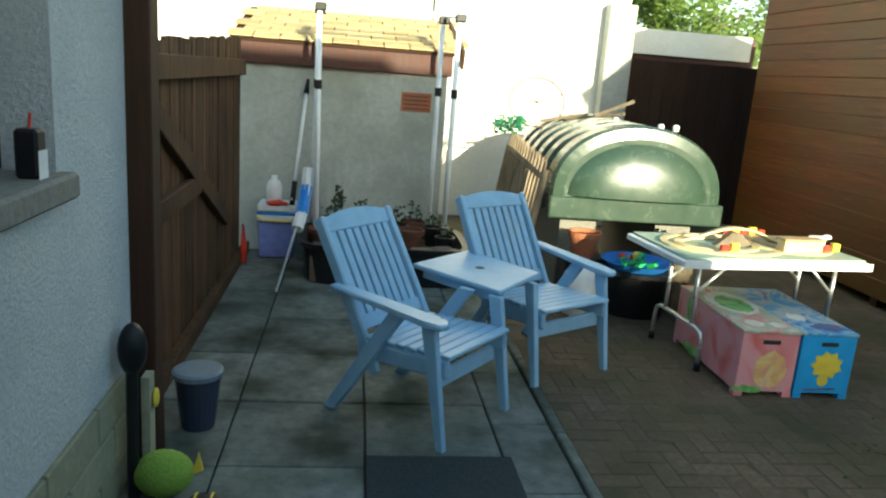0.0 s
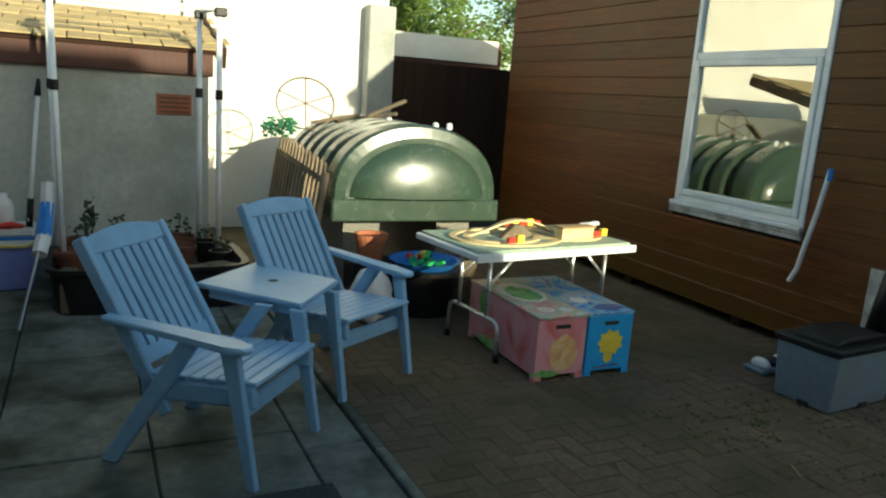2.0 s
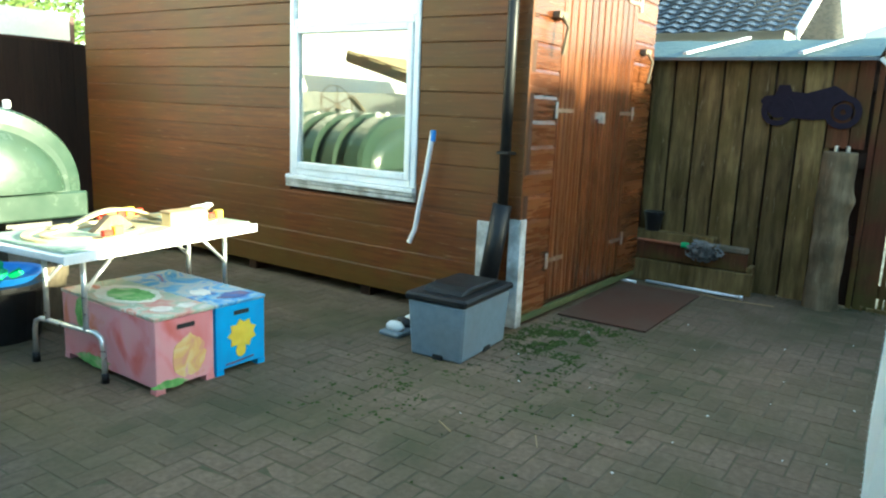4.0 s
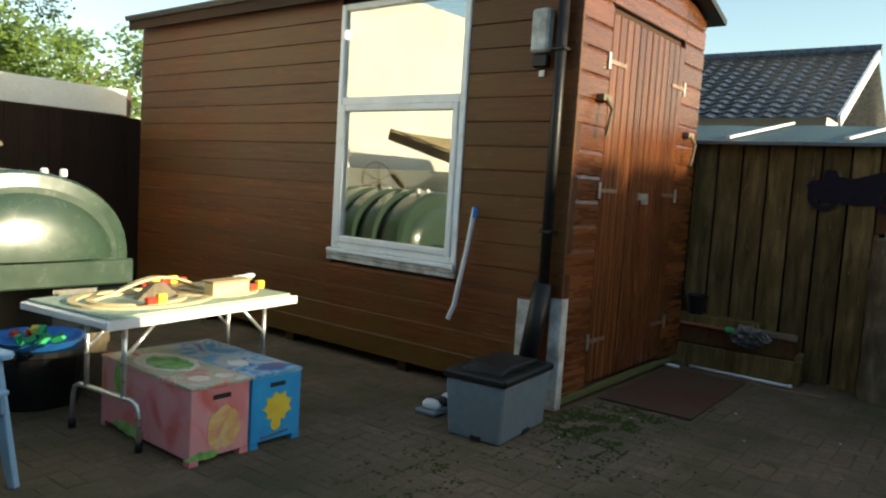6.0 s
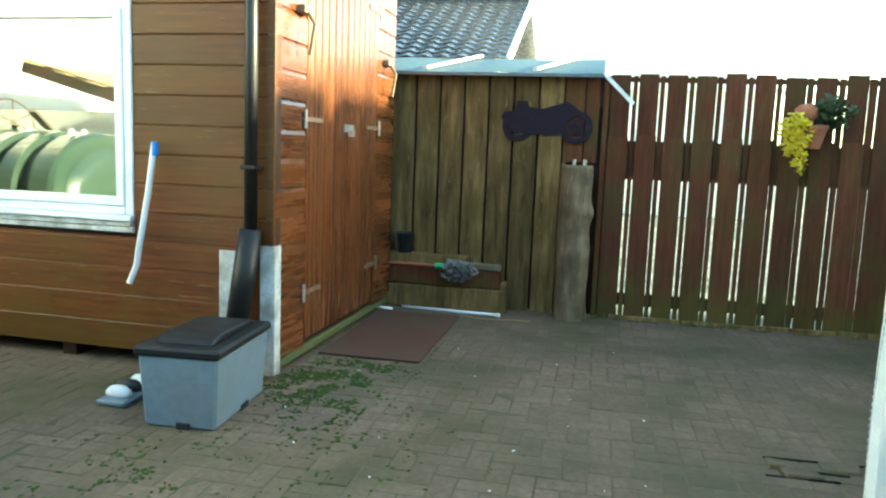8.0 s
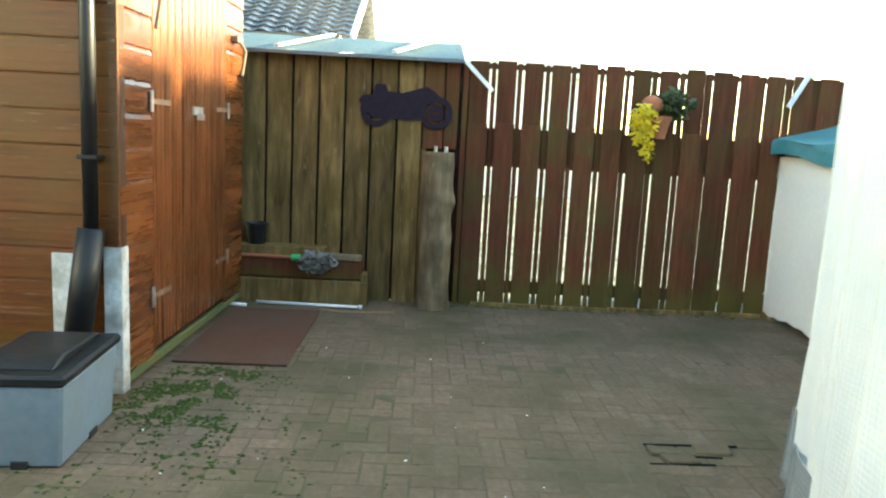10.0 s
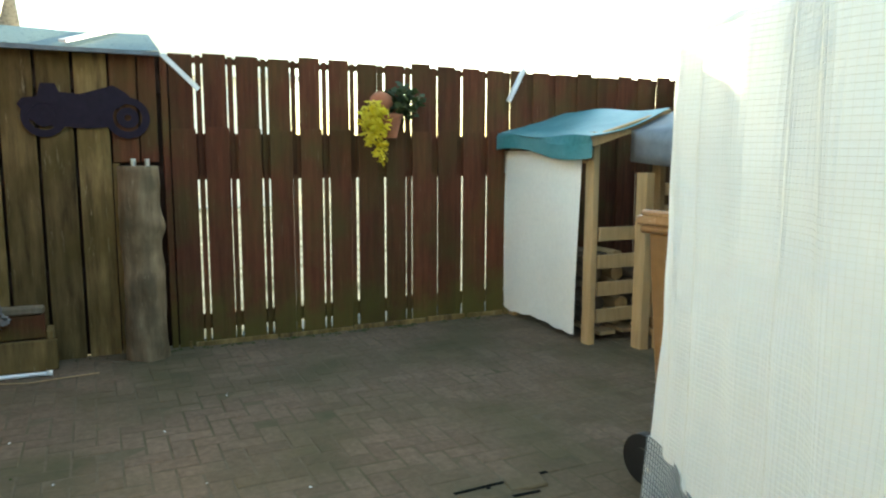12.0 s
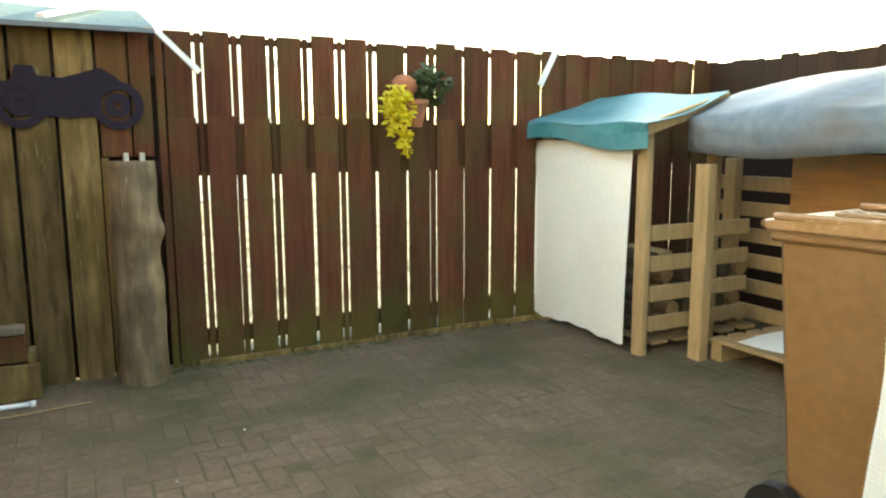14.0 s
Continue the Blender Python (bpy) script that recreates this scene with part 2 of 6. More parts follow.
M["red_paint"] = mat("dark_red_painted_board", (0.048, 0.014, 0.008), (0.080, 0.022, 0.012), 0.65, 6, (6, 6, 0.6), 0.25, dirt=(0.045, 0.014, 0.008), rand=0.2, wear=(0.18, 0.08, 0.05), wear_amt=0.3)
M["terracotta"] = mat("terracotta", (0.30, 0.09, 0.04), (0.40, 0.135, 0.06), 0.8, 30, bump=0.25, dirt=(0.22, 0.10, 0.06), dirt_scale=6)
M["old_terracotta"] = mat("grimy_terracotta", (0.10, 0.030, 0.016), (0.18, 0.055, 0.028), 0.85, 24, bump=0.3, dirt=(0.05, 0.035, 0.022), dirt_scale=7, dirt_amt=0.8)
M["green_tank"] = mat("mid_green_polythene", (0.028, 0.052, 0.036), (0.040, 0.068, 0.046), 0.25, 9, bump=0.02, dirt=(0.055, 0.075, 0.055), dirt_scale=2.2, dirt_amt=0.5, coat=0.1)
M["white_metal"] = mat("white_enamelled_tube", (0.74, 0.76, 0.78), (0.84, 0.85, 0.86), 0.35, 12, bump=0.05, dirt=(0.55, 0.55, 0.52), dirt_scale=6, dirt_amt=0.4)
M["black_plastic"] = mat("black_plastic", (0.006, 0.006, 0.007), (0.013, 0.013, 0.014), 0.45, 20, bump=0.1, dirt=(0.022, 0.022, 0.02), dirt_scale=4, dirt_amt=0.4, spec=0.3)
M["upvc"] = mat("white_upvc", (0.74, 0.77, 0.80), (0.82, 0.84, 0.86), 0.3, 10, bump=0.04, dirt=(0.6, 0.62, 0.6), dirt_scale=5, dirt_amt=0.4)
M["cream"] = mat("cream_lining_board", (0.70, 0.62, 0.36), (0.80, 0.72, 0.45), 0.8, 8, bump=0.1, dirt=(0.62, 0.54, 0.30), dirt_amt=0.4)
M["alu"] = mat("bright_aluminium", (0.70, 0.70, 0.68), (0.82, 0.82, 0.80), 0.3, 20, bump=0.08, metal=0.8)
M["dull_steel"] = mat("painted_over_steel", (0.17, 0.10, 0.06), (0.34, 0.26, 0.20), 0.5, 30, bump=0.15, metal=0.3, dirt=(0.12, 0.05, 0.02), dirt_scale=9)
M["zinc"] = mat("galvanised_steel", (0.5, 0.5, 0.48), (0.66, 0.66, 0.63), 0.42, 30, bump=0.1, metal=0.9, dirt=(0.4, 0.36, 0.3))
M["green_board"] = mat("green_model_board", (0.20, 0.32, 0.21), (0.40, 0.46, 0.38), 0.7, 20, bump=0.15, dirt=(0.36, 0.38, 0.32), dirt_scale=5, dirt_amt=0.6)
M["track"] = mat("pale_beech_track", (0.58, 0.44, 0.22), (0.70, 0.55, 0.30), 0.55, 20, bump=0.1)
M["toy_red"] = mat("red_toy_paint", (0.55, 0.03, 0.02), (0.68, 0.06, 0.03), 0.35, 20, bump=0.05)
M["toy_yellow"] = mat("yellow_toy_paint", (0.75, 0.55, 0.05), (0.85, 0.65, 0.09), 0.4, 20, bump=0.05, dirt=(0.65, 0.45, 0.05), dirt_scale=12, dirt_amt=0.4)
M["toy_blue"] = mat("blue_toy_plastic", (0.02, 0.16, 0.55), (0.04, 0.24, 0.68), 0.35, 20, bump=0.05)
M["toy_green"] = mat("green_toy_plastic", (0.03, 0.35, 0.10), (0.06, 0.50, 0.18), 0.4, 20, bump=0.05)
M["box_blue"] = mat("hand_painted_sky_blue_board", (0.02, 0.30, 0.66), (0.03, 0.38, 0.76), 0.5, 8, bump=0.1, dirt=(0.02, 0.22, 0.55), dirt_scale=5, dirt_amt=0.5)
M["paint_white"] = mat("cream_daub", (0.62, 0.58, 0.50), (0.78, 0.74, 0.66), 0.6, 14, bump=0.1, dirt=(0.6, 0.4, 0.35), dirt_scale=9)
M["paint_navy"] = mat("navy_daub", (0.02, 0.06, 0.20), (0.05, 0.13, 0.34), 0.6, 14, bump=0.1, dirt=(0.3, 0.1, 0.1), dirt_scale=12)
M["grey_bin"] = mat("blue_grey_plastic", (0.13, 0.18, 0.225), (0.18, 0.235, 0.29), 0.5, 20, bump=0.1, dirt=(0.15, 0.16, 0.16), dirt_scale=4, dirt_amt=0.4)
M["ply"] = mat("orange_plywood", (0.26, 0.13, 0.045), (0.40, 0.21, 0.075), 0.7, 5, (0.6, 6, 6), 0.2, dirt=(0.20, 0.10, 0.04), dirt_scale=3)
# the bin's brown made paler, so sky glare on the lid is in the colour
M["bin_lid"] = mat("glare_paled_brown_lid", (0.24, 0.135, 0.062), (0.33, 0.19, 0.095), 0.25, 25, bump=0.08, dirt=(0.36, 0.26, 0.17), dirt_scale=5, dirt_amt=0.4)
M["brown_bin"] = mat("brown_wheelie_plastic", (0.15, 0.078, 0.028), (0.20, 0.105, 0.04), 0.5, 25, bump=0.12, dirt=(0.22, 0.14, 0.08), dirt_scale=3, dirt_amt=0.4)
M["teal_tarp"] = mat("teal_tarpaulin", (0.022, 0.14, 0.165), (0.048, 0.21, 0.235), 0.4, 30, bump=0.25, dirt=(0.15, 0.31, 0.34), dirt_scale=3)
M["grey_tarp"] = mat("dusty_grey_tarpaulin", (0.075, 0.10, 0.125), (0.15, 0.18, 0.21), 0.45, 9, bump=0.4, dirt=(0.12, 0.10, 0.085), dirt_scale=3, dirt_amt=0.7)
M["white_tarp"] = thin("white_woven_sheet", (0.90, 0.90, 0.85), 0.15)
M["tent_mesh"] = thin("white_reinforced_film", (0.93, 0.95, 0.95), 0.6)
M["grey_mesh"] = thin("grey_net_skirt", (0.66, 0.70, 0.71), 0.4)
M["net_thread"] = mat("grey_net_thread", (0.10, 0.12, 0.13), (0.18, 0.20, 0.21), 0.7, 40, bump=0.0)
M["clear_roof"] = thin("cloudy_corrugated_plastic", (0.21, 0.30, 0.31), 0.36, 0.3)
M["leaf"] = thin("sunlit_leaf", (0.16, 0.24, 0.05), 0.35)
M["leaf_dark"] = thin("dark_leaf", (0.035, 0.058, 0.016), 0.3)
M["flower"] = thin("yellow_flower", (0.75, 0.62, 0.05), 0.35)
M["bark"] = mat("bark", (0.07, 0.05, 0.035), (0.14, 0.10, 0.07), 0.95, 12, (3, 3, 0.5), 0.8)
M["cooler_blue"] = mat("lilac_blue_plastic", (0.16, 0.20, 0.52), (0.22, 0.27, 0.62), 0.4, 20, bump=0.06)
M["white_plastic"] = mat("white_plastic", (0.70, 0.71, 0.72), (0.80, 0.80, 0.80), 0.4, 20, bump=0.05, dirt=(0.5, 0.48, 0.44), dirt_scale=6, dirt_amt=0.4)
M["rust_mat"] = mat("red_brown_mat", (0.075, 0.034, 0.022), (0.115, 0.055, 0.036), 0.95, 60, bump=0.5, dirt=(0.09, 0.066, 0.046), dirt_scale=2, spec=0.2)
M["dark_mat"] = mat("dark_grey_mat", (0.035, 0.042, 0.042), (0.06, 0.068, 0.068), 0.95, 80, bump=0.6, spec=0.2)
M["plush_green"] = mat("lime_plush", (0.20, 0.34, 0.04), (0.34, 0.48, 0.08), 0.95, 90, bump=0.8)
M["blind"] = mat("black_cut_metal", (0.010, 0.006, 0.014), (0.019, 0.012, 0.024), 0.7, 20, bump=0.2, spec=0.2)
M["navy_plastic"] = mat("navy_plastic", (0.018, 0.026, 0.055), (0.030, 0.042, 0.085), 0.45, 20, bump=0.06, dirt=(0.05, 0.055, 0.065), dirt_scale=5, dirt_amt=0.4)
M["dark_gap"] = mat("dark_earth_gap", (0.006, 0.006, 0.005), (0.012, 0.011, 0.009), 0.95, 30, bump=0.2, spec=0.05)
M["gasket"] = mat("dark_rubber", (0.012, 0.012, 0.012), (0.02, 0.02, 0.02), 0.6, 20, bump=0.05)

glass = bpy.data.materials.new("window_glass")
glass.use_nodes = True
gn, gl = glass.node_tree.nodes, glass.node_tree.links
gg, gt, gm = gn.new("ShaderNodeBsdfGlossy"), gn.new("ShaderNodeBsdfTransparent"), gn.new("ShaderNodeMixShader")
gg.inputs["Roughness"].default_value, gg.inputs[0].default_value = 0.01, (0.95, 0.95, 0.92, 1)
gt.inputs[0].default_value = (0.86, 0.88, 0.86, 1)
gm.inputs[0].default_value = 0.36
gl.new(gt.outputs[0], gm.inputs[1])
gl.new(gg.outputs[0], gm.inputs[2])
gl.new(gm.outputs[0], gn["Material Output"].inputs["Surface"])
M["glass"] = glass


# ---- mesh helpers ----
def part(name, bm, material, parent=None, label="", bevel=0.0, smooth=False):
    """Links a bmesh as one mesh object under a thing or a part."""
    if bevel:
        bmesh.ops.bevel(bm, geom=bm.edges[:], offset=bevel, segments=1, affect="EDGES", clamp_overlap=True)
    me = bpy.data.meshes.new(name)
    bmesh.ops.recalc_face_normals(bm, faces=bm.faces[:])
    bm.to_mesh(me)
    bm.free()
    me.materials.append(M[material] if isinstance(material, str) else material)
    if smooth:
        for p in me.polygons:
            p.use_smooth = True
    ob = new(name, me)
    if parent:
        ob.parent = parent
    if label:
        ob["label"] = label
    return ob


def thing(name, label, category, m=None, group="", kind=""):
    ob = new(name)
    ob.empty_display_size = 0.1
    if m is not None:
        ob.matrix_basis = m
    return tagged(ob, label, category, group, kind)


def solid(name, bm, material, label, category="", group="", kind="", bevel=0.0, smooth=False, m=None):
    ob = part(name, bm, material, None, "", bevel, smooth)
    if m is not None:
        ob.matrix_basis = m
    return tagged(ob, label, category, group, kind)


def box(bm, x0, x1, y0, y1, z0, z1, m=None):
    vs = [bm.verts.new(Vector((x, y, z)) if m is None else m @ Vector((x, y, z))) for x in (x0, x1) for y in (y0, y1) for z in (z0, z1)]
    for f in ((0, 1, 3, 2), (4, 6, 7, 5), (0, 4, 5, 1), (2, 3, 7, 6), (0, 2, 6, 4), (1, 5, 7, 3)):
        bm.faces.new([vs[i] for i in f])
    return bm


def boxed(*a, m=None):
    return box(bmesh.new(), *a, m=m)


def beam(bm, p, q, w, t, up=(0, 0, 1)):
    """A plank from p to q: w across, t thick."""
    p, q = Vector(p), Vector(q)
    d = (q - p).normalized()
    s = d.cross(Vector(up))
    s = (s if s.length > 1e-4 else d.cross(Vector((0, 1, 0)))).normalized()
    u = s.cross(d)
    r = Matrix((s, d, u)).transposed().to_4x4()
    return box(bm, -w / 2, w / 2, 0, (q - p).length, -t / 2, t / 2, Matrix.Translation(p) @ r)


def rod(bm, p, q, r0, r1=None, seg=12, caps=True):
    p, q = Vector(p), Vector(q)
    r1 = r0 if r1 is None else r1
    m = (q - p).to_track_quat("Z", "Y").to_matrix()
    rings = []
    for c, r in ((p, r0), (q, r1)):
        rings.append([bm.verts.new(c + m @ Vector((r * math.cos(a), r * math.sin(a), 0))) for a in [2 * math.pi * i / seg for i in range(seg)]])
    for i in range(seg):
        j = (i + 1) % seg
        bm.faces.new((rings[0][i], rings[0][j], rings[1][j], rings[1][i]))
    if caps:
        bm.faces.new(rings[0][::-1])
        bm.faces.new(rings[1])
    return bm


def pipe(bm, pts, r, seg=8):
    """A bent tube through the points."""
    pts = [Vector(p) for p in pts]
    rings = []
    for i, p in enumerate(pts):
        d = (pts[min(i + 1, len(pts) - 1)] - pts[max(i - 1, 0)]).normalized()
        a = d.orthogonal() if i == 0 else (prev - d * prev.dot(d))
        a = a.normalized()
        prev = a
        b = d.cross(a)
        rings.append([bm.verts.new(p + r * (math.cos(t) * a + math.sin(t) * b)) for t in [2 * math.pi * k / seg for k in range(seg)]])
    for u, v in zip(rings, rings[1:]):
        for i in range(seg):
            j = (i + 1) % seg
            bm.faces.new((u[i], u[j], v[j], v[i]))
    bm.faces.new(rings[0][::-1])
    bm.faces.new(rings[-1])
    return bm


def turned(bm, profile, seg=20, at=(0, 0, 0)):
    """A body of revolution round z from (radius, height) pairs."""
    rings = [[bm.verts.new((at[0] + r * math.cos(a), at[1] + r * math.sin(a), at[2] + z)) for a in [2 * math.pi * i / seg for i in range(seg)]] for r, z in profile]
    for u, v in zip(rings, rings[1:]):
        for i in range(seg):
            j = (i + 1) % seg
            bm.faces.new((u[i], u[j], v[j], v[i]))
    bm.faces.new(rings[0][::-1])
    bm.faces.new(rings[-1])
    return bm


def prism(bm, poly, m, depth):
    """A flat outline (2D points) pushed along local z by depth, placed by m."""
    a = [bm.verts.new(m @ Vector((x, y, 0))) for x, y in poly]
    b = [bm.verts.new(m @ Vector((x, y, depth))) for x, y in poly]
    bm.faces.new(a[::-1])
    bm.faces.new(b)
    for i in range(len(poly)):
        j = (i + 1) % len(poly)
        bm.faces.new((a[i], a[j], b[j], b[i]))
    return bm


def sheet(bm, f, nu, nv, thick=0.0):
    """A surface f(u, v), u and v in 0..1."""
    g = [[bm.verts.new(f(i / nu, j / nv)) for j in range(nv + 1)] for i in range(nu + 1)]
    fs = [bm.faces.new((g[i][j], g[i + 1][j], g[i + 1][j + 1], g[i][j + 1])) for i in range(nu) for j in range(nv)]
    if thick:
        bmesh.ops.recalc_face_normals(bm, faces=fs)
        bmesh.ops.solidify(bm, geom=fs, thickness=thick)
    return bm


def blob(bm, c, r, sub=2, jitter=0.0, rnd=random):
    m = Matrix.Translation(c) @ Matrix.Diagonal((*r, 1))
    made = bmesh.ops.create_icosphere(bm, subdivisions=sub, radius=1.0, matrix=m)
    for v in made["verts"]:
        v.co += Vector((rnd.uniform(-1, 1), rnd.uniform(-1, 1), rnd.uniform(-1, 1))) * jitter
    return bm


def leaves(bm, c, spread, count, size, rnd):
    """Many small folded leaves in an uneven cloud."""
    c = Vector(c)
    for _ in range(count):
        d = Vector((rnd.gauss(0, 1), rnd.gauss(0, 1), rnd.gauss(0, 1)))
        d = d.normalized() * rnd.random() ** 0.45
        p = c + Vector((d.x * spread[0], d.y * spread[1], d.z * spread[2]))
        a = Vector((rnd.uniform(-1, 1), rnd.uniform(-1, 1), rnd.uniform(-0.6, 0.6))).normalized()
        b = a.orthogonal().normalized()
        s = size * rnd.uniform(0.6, 1.3)
        v = [bm.verts.new(p), bm.verts.new(p + a * s * 0.5 + b * s * 0.32), bm.verts.new(p + a * s), bm.verts.new(p + a * s * 0.5 - b * s * 0.32)]
        bm.faces.new(v)
    return bm


# ---- large structure ----
rnd = random.Random(4)

# ground: one sheet to the horizon, pavers and slabs lie on it
gb = bmesh.new()
box(gb, -400, 400, -400, 400, -0.6, -0.035)
ground = solid("ground", gb, "soil", "bare sandy soil under the paving of a back yard", "ground", kind="structure")

# shed: boarded walls, near corner at SHED, turned a little
SHED = pose(4.13, 2.63, 0, 0, 0, -1.2)
SX, SY, SZ = 2.15, 5.1, 2.93
shed = thing("shed", "large red-brown stained timber shed with double doors", "shed", SHED)
WY0, WY1, WZ0, WZ1 = 0.85, 2.12, 0.87, 2.78
BH = 0.162
for a in ((0.04, 0.09, 0, WY0, 0.12, SZ), (0.04, 0.09, WY1, SY, 0.12, SZ), (0.04, 0.09, WY0, WY1, 0.12, WZ0), (0.04, 0.09, WY0, WY1, WZ1, SZ),
          (0.04, SX, SY - 0.05, SY, 0.12, SZ), (SX - 0.05, SX, 0.04, SY, 0.12, SZ), (0.04, 0.42, 0.04, 0.09, 0.12, SZ), (1.72, SX, 0.04, 0.09, 0.12, SZ),
          (0.42, 1.72, 0.04, 0.09, 2.62, SZ), (0.04, SX, 0.04, SY, 0.10, 0.12)):
    part("wall_panel", boxed(*a), "dark_board", shed)
lining = bmesh.new()
box(lining, 0.75, 0.78, WY0 - 0.8, WY1 + 1.0, 0.12, SZ - 0.05)
box(lining, 0.10, 0.75, WY1 + 0.97, WY1 + 1.0, 0.12, SZ - 0.05)
part("lining_board", lining, "cream", shed, "cream lining boards inside the window")
for y in (0.06, 1.3, 2.6, 3.9, 5.0):
    part("bearer", boxed(0.05, SX, y, y + 0.09, -0.03, 0.10), "dark_board", shed)

# window of the shed
win = thing("window_1", "white plastic-framed shed window with two panes", "window", SHED, kind="structure")
WM = 2.03


def frame_bars(name, y0, y1, z0, z1, w, x0, x1, parent, material="upvc", bevel=0.006):
    for a in ((y0, y0 + w, z0, z1), (y1 - w, y1, z0, z1), (y0 + w, y1 - w, z0, z0 + w), (y0 + w, y1 - w, z1 - w, z1)):
        part(name, boxed(x0, x1, *a), material, parent, bevel=bevel)


frame_bars("window_frame", WY0, WY1, WZ0, WZ1, 0.05, -0.012, 0.07, win)
part("transom", boxed(-0.012, 0.07, WY0 + 0.05, WY1 - 0.05, WM - 0.03, WM + 0.03), "upvc", win, bevel=0.006)
frame_bars("sash", WY0 + 0.05, WY1 - 0.05, WZ0 + 0.05, WM - 0.03, 0.05, -0.024, 0.05, win)
part("pane", boxed(0.006, 0.012, WY0 + 0.095, WY1 - 0.095, WZ0 + 0.095, WM - 0.075), "glass", win).visible_shadow = False
part("pane", boxed(0.016, 0.022, WY0 + 0.045, WY1 - 0.045, WM + 0.025, WZ1 - 0.045), "glass", win).visible_shadow = False
part("gasket", boxed(0.000, 0.003, WY0 + 0.10, WY1 - 0.10, WM - 0.083, WM - 0.078), "gasket", win)
part("window_sill", boxed(-0.045, 0.05, WY0 - 0.004, WY1 + 0.02, WZ0 - 0.035, WZ0 - 0.002), "upvc", win, bevel=0.006)
part("sill_board", boxed(-0.03, 0.045, WY0 + 0.004, WY1 + 0.03, WZ0 - 0.065, WZ0 - 0.038), "old_white", win, bevel=0.004)
part("sill_board", boxed(-0.018, 0.045, WY0 + 0.0, WY1 + 0.04, WZ0 - 0.10, WZ0 - 0.068), "old_white", win, bevel=0.004)

# shed roof, shallow and felted
roof = bmesh.new()
sheet(roof, lambda u, v: Vector((-0.14 + u * (SX + 0.28), -0.12 + v * (SY + 0.24), SZ + 0.02 + 0.35 * (1 - abs(2 * u - 1)))), 2, 1, 0.05)
part("roof", roof, "black_plastic", shed, "black felted roof")
part("fascia", boxed(-0.10, -0.075, -0.1, SY + 0.1, SZ - 0.12, SZ + 0.01), "dark_board", shed)

# shed doors with ledges, hinges, latch
DX0, DX1, DZ0, DZ1 = 0.42, 1.72, 0.13, 2.62
mid = (DX0 + DX1) / 2
for d0, d1 in ((DX0, mid - 0.004), (mid + 0.004, DX1)):
    door = thing("door", "", "", None)
    door.parent = shed
    n = 6
    w = (d1 - d0) / n
    for i in range(n):
        part("plank", boxed(d0 + i * w + 0.0055, d0 + (i + 1) * w - 0.0055, -0.004, 0.035, DZ0, DZ1), "door_board", door, bevel=0.007)
for z in (0.42, 1.45, 2.3):
    for x0, s in ((DX0 - 0.03, 1), (DX1 + 0.03, -1)):
        hinge = part("hinge", boxed(min(x0, x0 + s * 0.26), max(x0, x0 + s * 0.26), -0.012, -0.005, z - 0.014, z + 0.014), "dull_steel", shed)
        part("plate", boxed(x0 - 0.014, x0 + 0.014, -0.016, -0.006, z - 0.055, z + 0.055), "zinc", hinge, "bare steel hinge plate", bevel=0.002)
lb = bmesh.new()
box(lb, mid - 0.05, mid + 0.12, -0.016, -0.005, 1.40, 1.45)
box(lb, mid + 0.0, mid + 0.045, -0.05, -0.016, 1.37, 1.41)
pipe(lb, [(mid + 0.005, -0.03, 1.40), (mid + 0.005, -0.03, 1.44), (mid + 0.04, -0.03, 1.44), (mid + 0.04, -0.03, 1.40)], 0.005)
part("latch", lb, "zinc", shed, "steel hasp with a padlock")

# outside lamp by the shed corner
lamp = thing("wall_lamp", "cream bulkhead wall lamp by the shed corner", "lamp", SHED)
part("housing", boxed(-0.08, -0.004, 0.19, 0.32, 2.29, 2.56), "old_white", lamp, bevel=0.016)
part("sensor", boxed(-0.06, -0.004, 0.20, 0.31, 2.20, 2.28), "black_plastic", lamp, "black sensor box", bevel=0.008)
part("tag", boxed(-0.02, -0.004, 0.235, 0.275, 2.145, 2.185), "white_plastic", lamp, bevel=0.003)

# paired hooks beside the doors
for x, z in ((0.30, 2.05), (1.86, 1.95)):
    hk = bmesh.new()
    box(hk, x - 0.03, x + 0.09, -0.05, 0.0, z - 0.02, z + 0.02)
    pipe(hk, [(x + 0.02, -0.04, z), (x + 0.02, -0.09, z - 0.08), (x, -0.07, z - 0.25)], 0.012)
    solid("wall_hook", hk, "grey_wood", "pale weathered hook fixed beside the shed doors", "hook", m=SHED)

# downpipe at the shed corner
dp = thing("downpipe", "black plastic downpipe on the shed corner", "pipe", SHED)
part("pipe", rod(bmesh.new(), (-0.06, 0.10, 0.75), (-0.06, 0.10, 2.85), 0.034, seg=16), "black_plastic", dp, smooth=True)
part("shoe", rod(bmesh.new(), (-0.06, 0.10, 0.84), (-0.12, 0.15, 0.30), 0.062, seg=16), "black_plastic", dp, smooth=True)
for z in (1.17, 2.3):
    part("bracket", boxed(-0.10, 0.0, 0.055, 0.145, z - 0.010, z + 0.010), "black_plastic", dp, bevel=0.004)

# pale sheet folded round the foot of the corner
fl = thing("corner_flashing", "pale battered strips nailed round the foot of the shed corner", "flashing", SHED)
part("strip", boxed(-0.022, -0.006, 0.17, 0.31, 0.30, 0.71), "old_white", fl, bevel=0.003)
part("strip", boxed(-0.024, 0.05, -0.026, -0.016, 0.03, 0.75), "old_white", fl, bevel=0.003)
part("strip", boxed(-0.030, -0.025, -0.026, 0.06, 0.03, 0.75), "old_white", fl, bevel=0.002)
part("sill_beam", boxed(0.0, SX, 0.004, 0.034, 0.035, 0.086), "mossy_beam", shed, "mossy green base beam", bevel=0.006)
sb = bmesh.new()
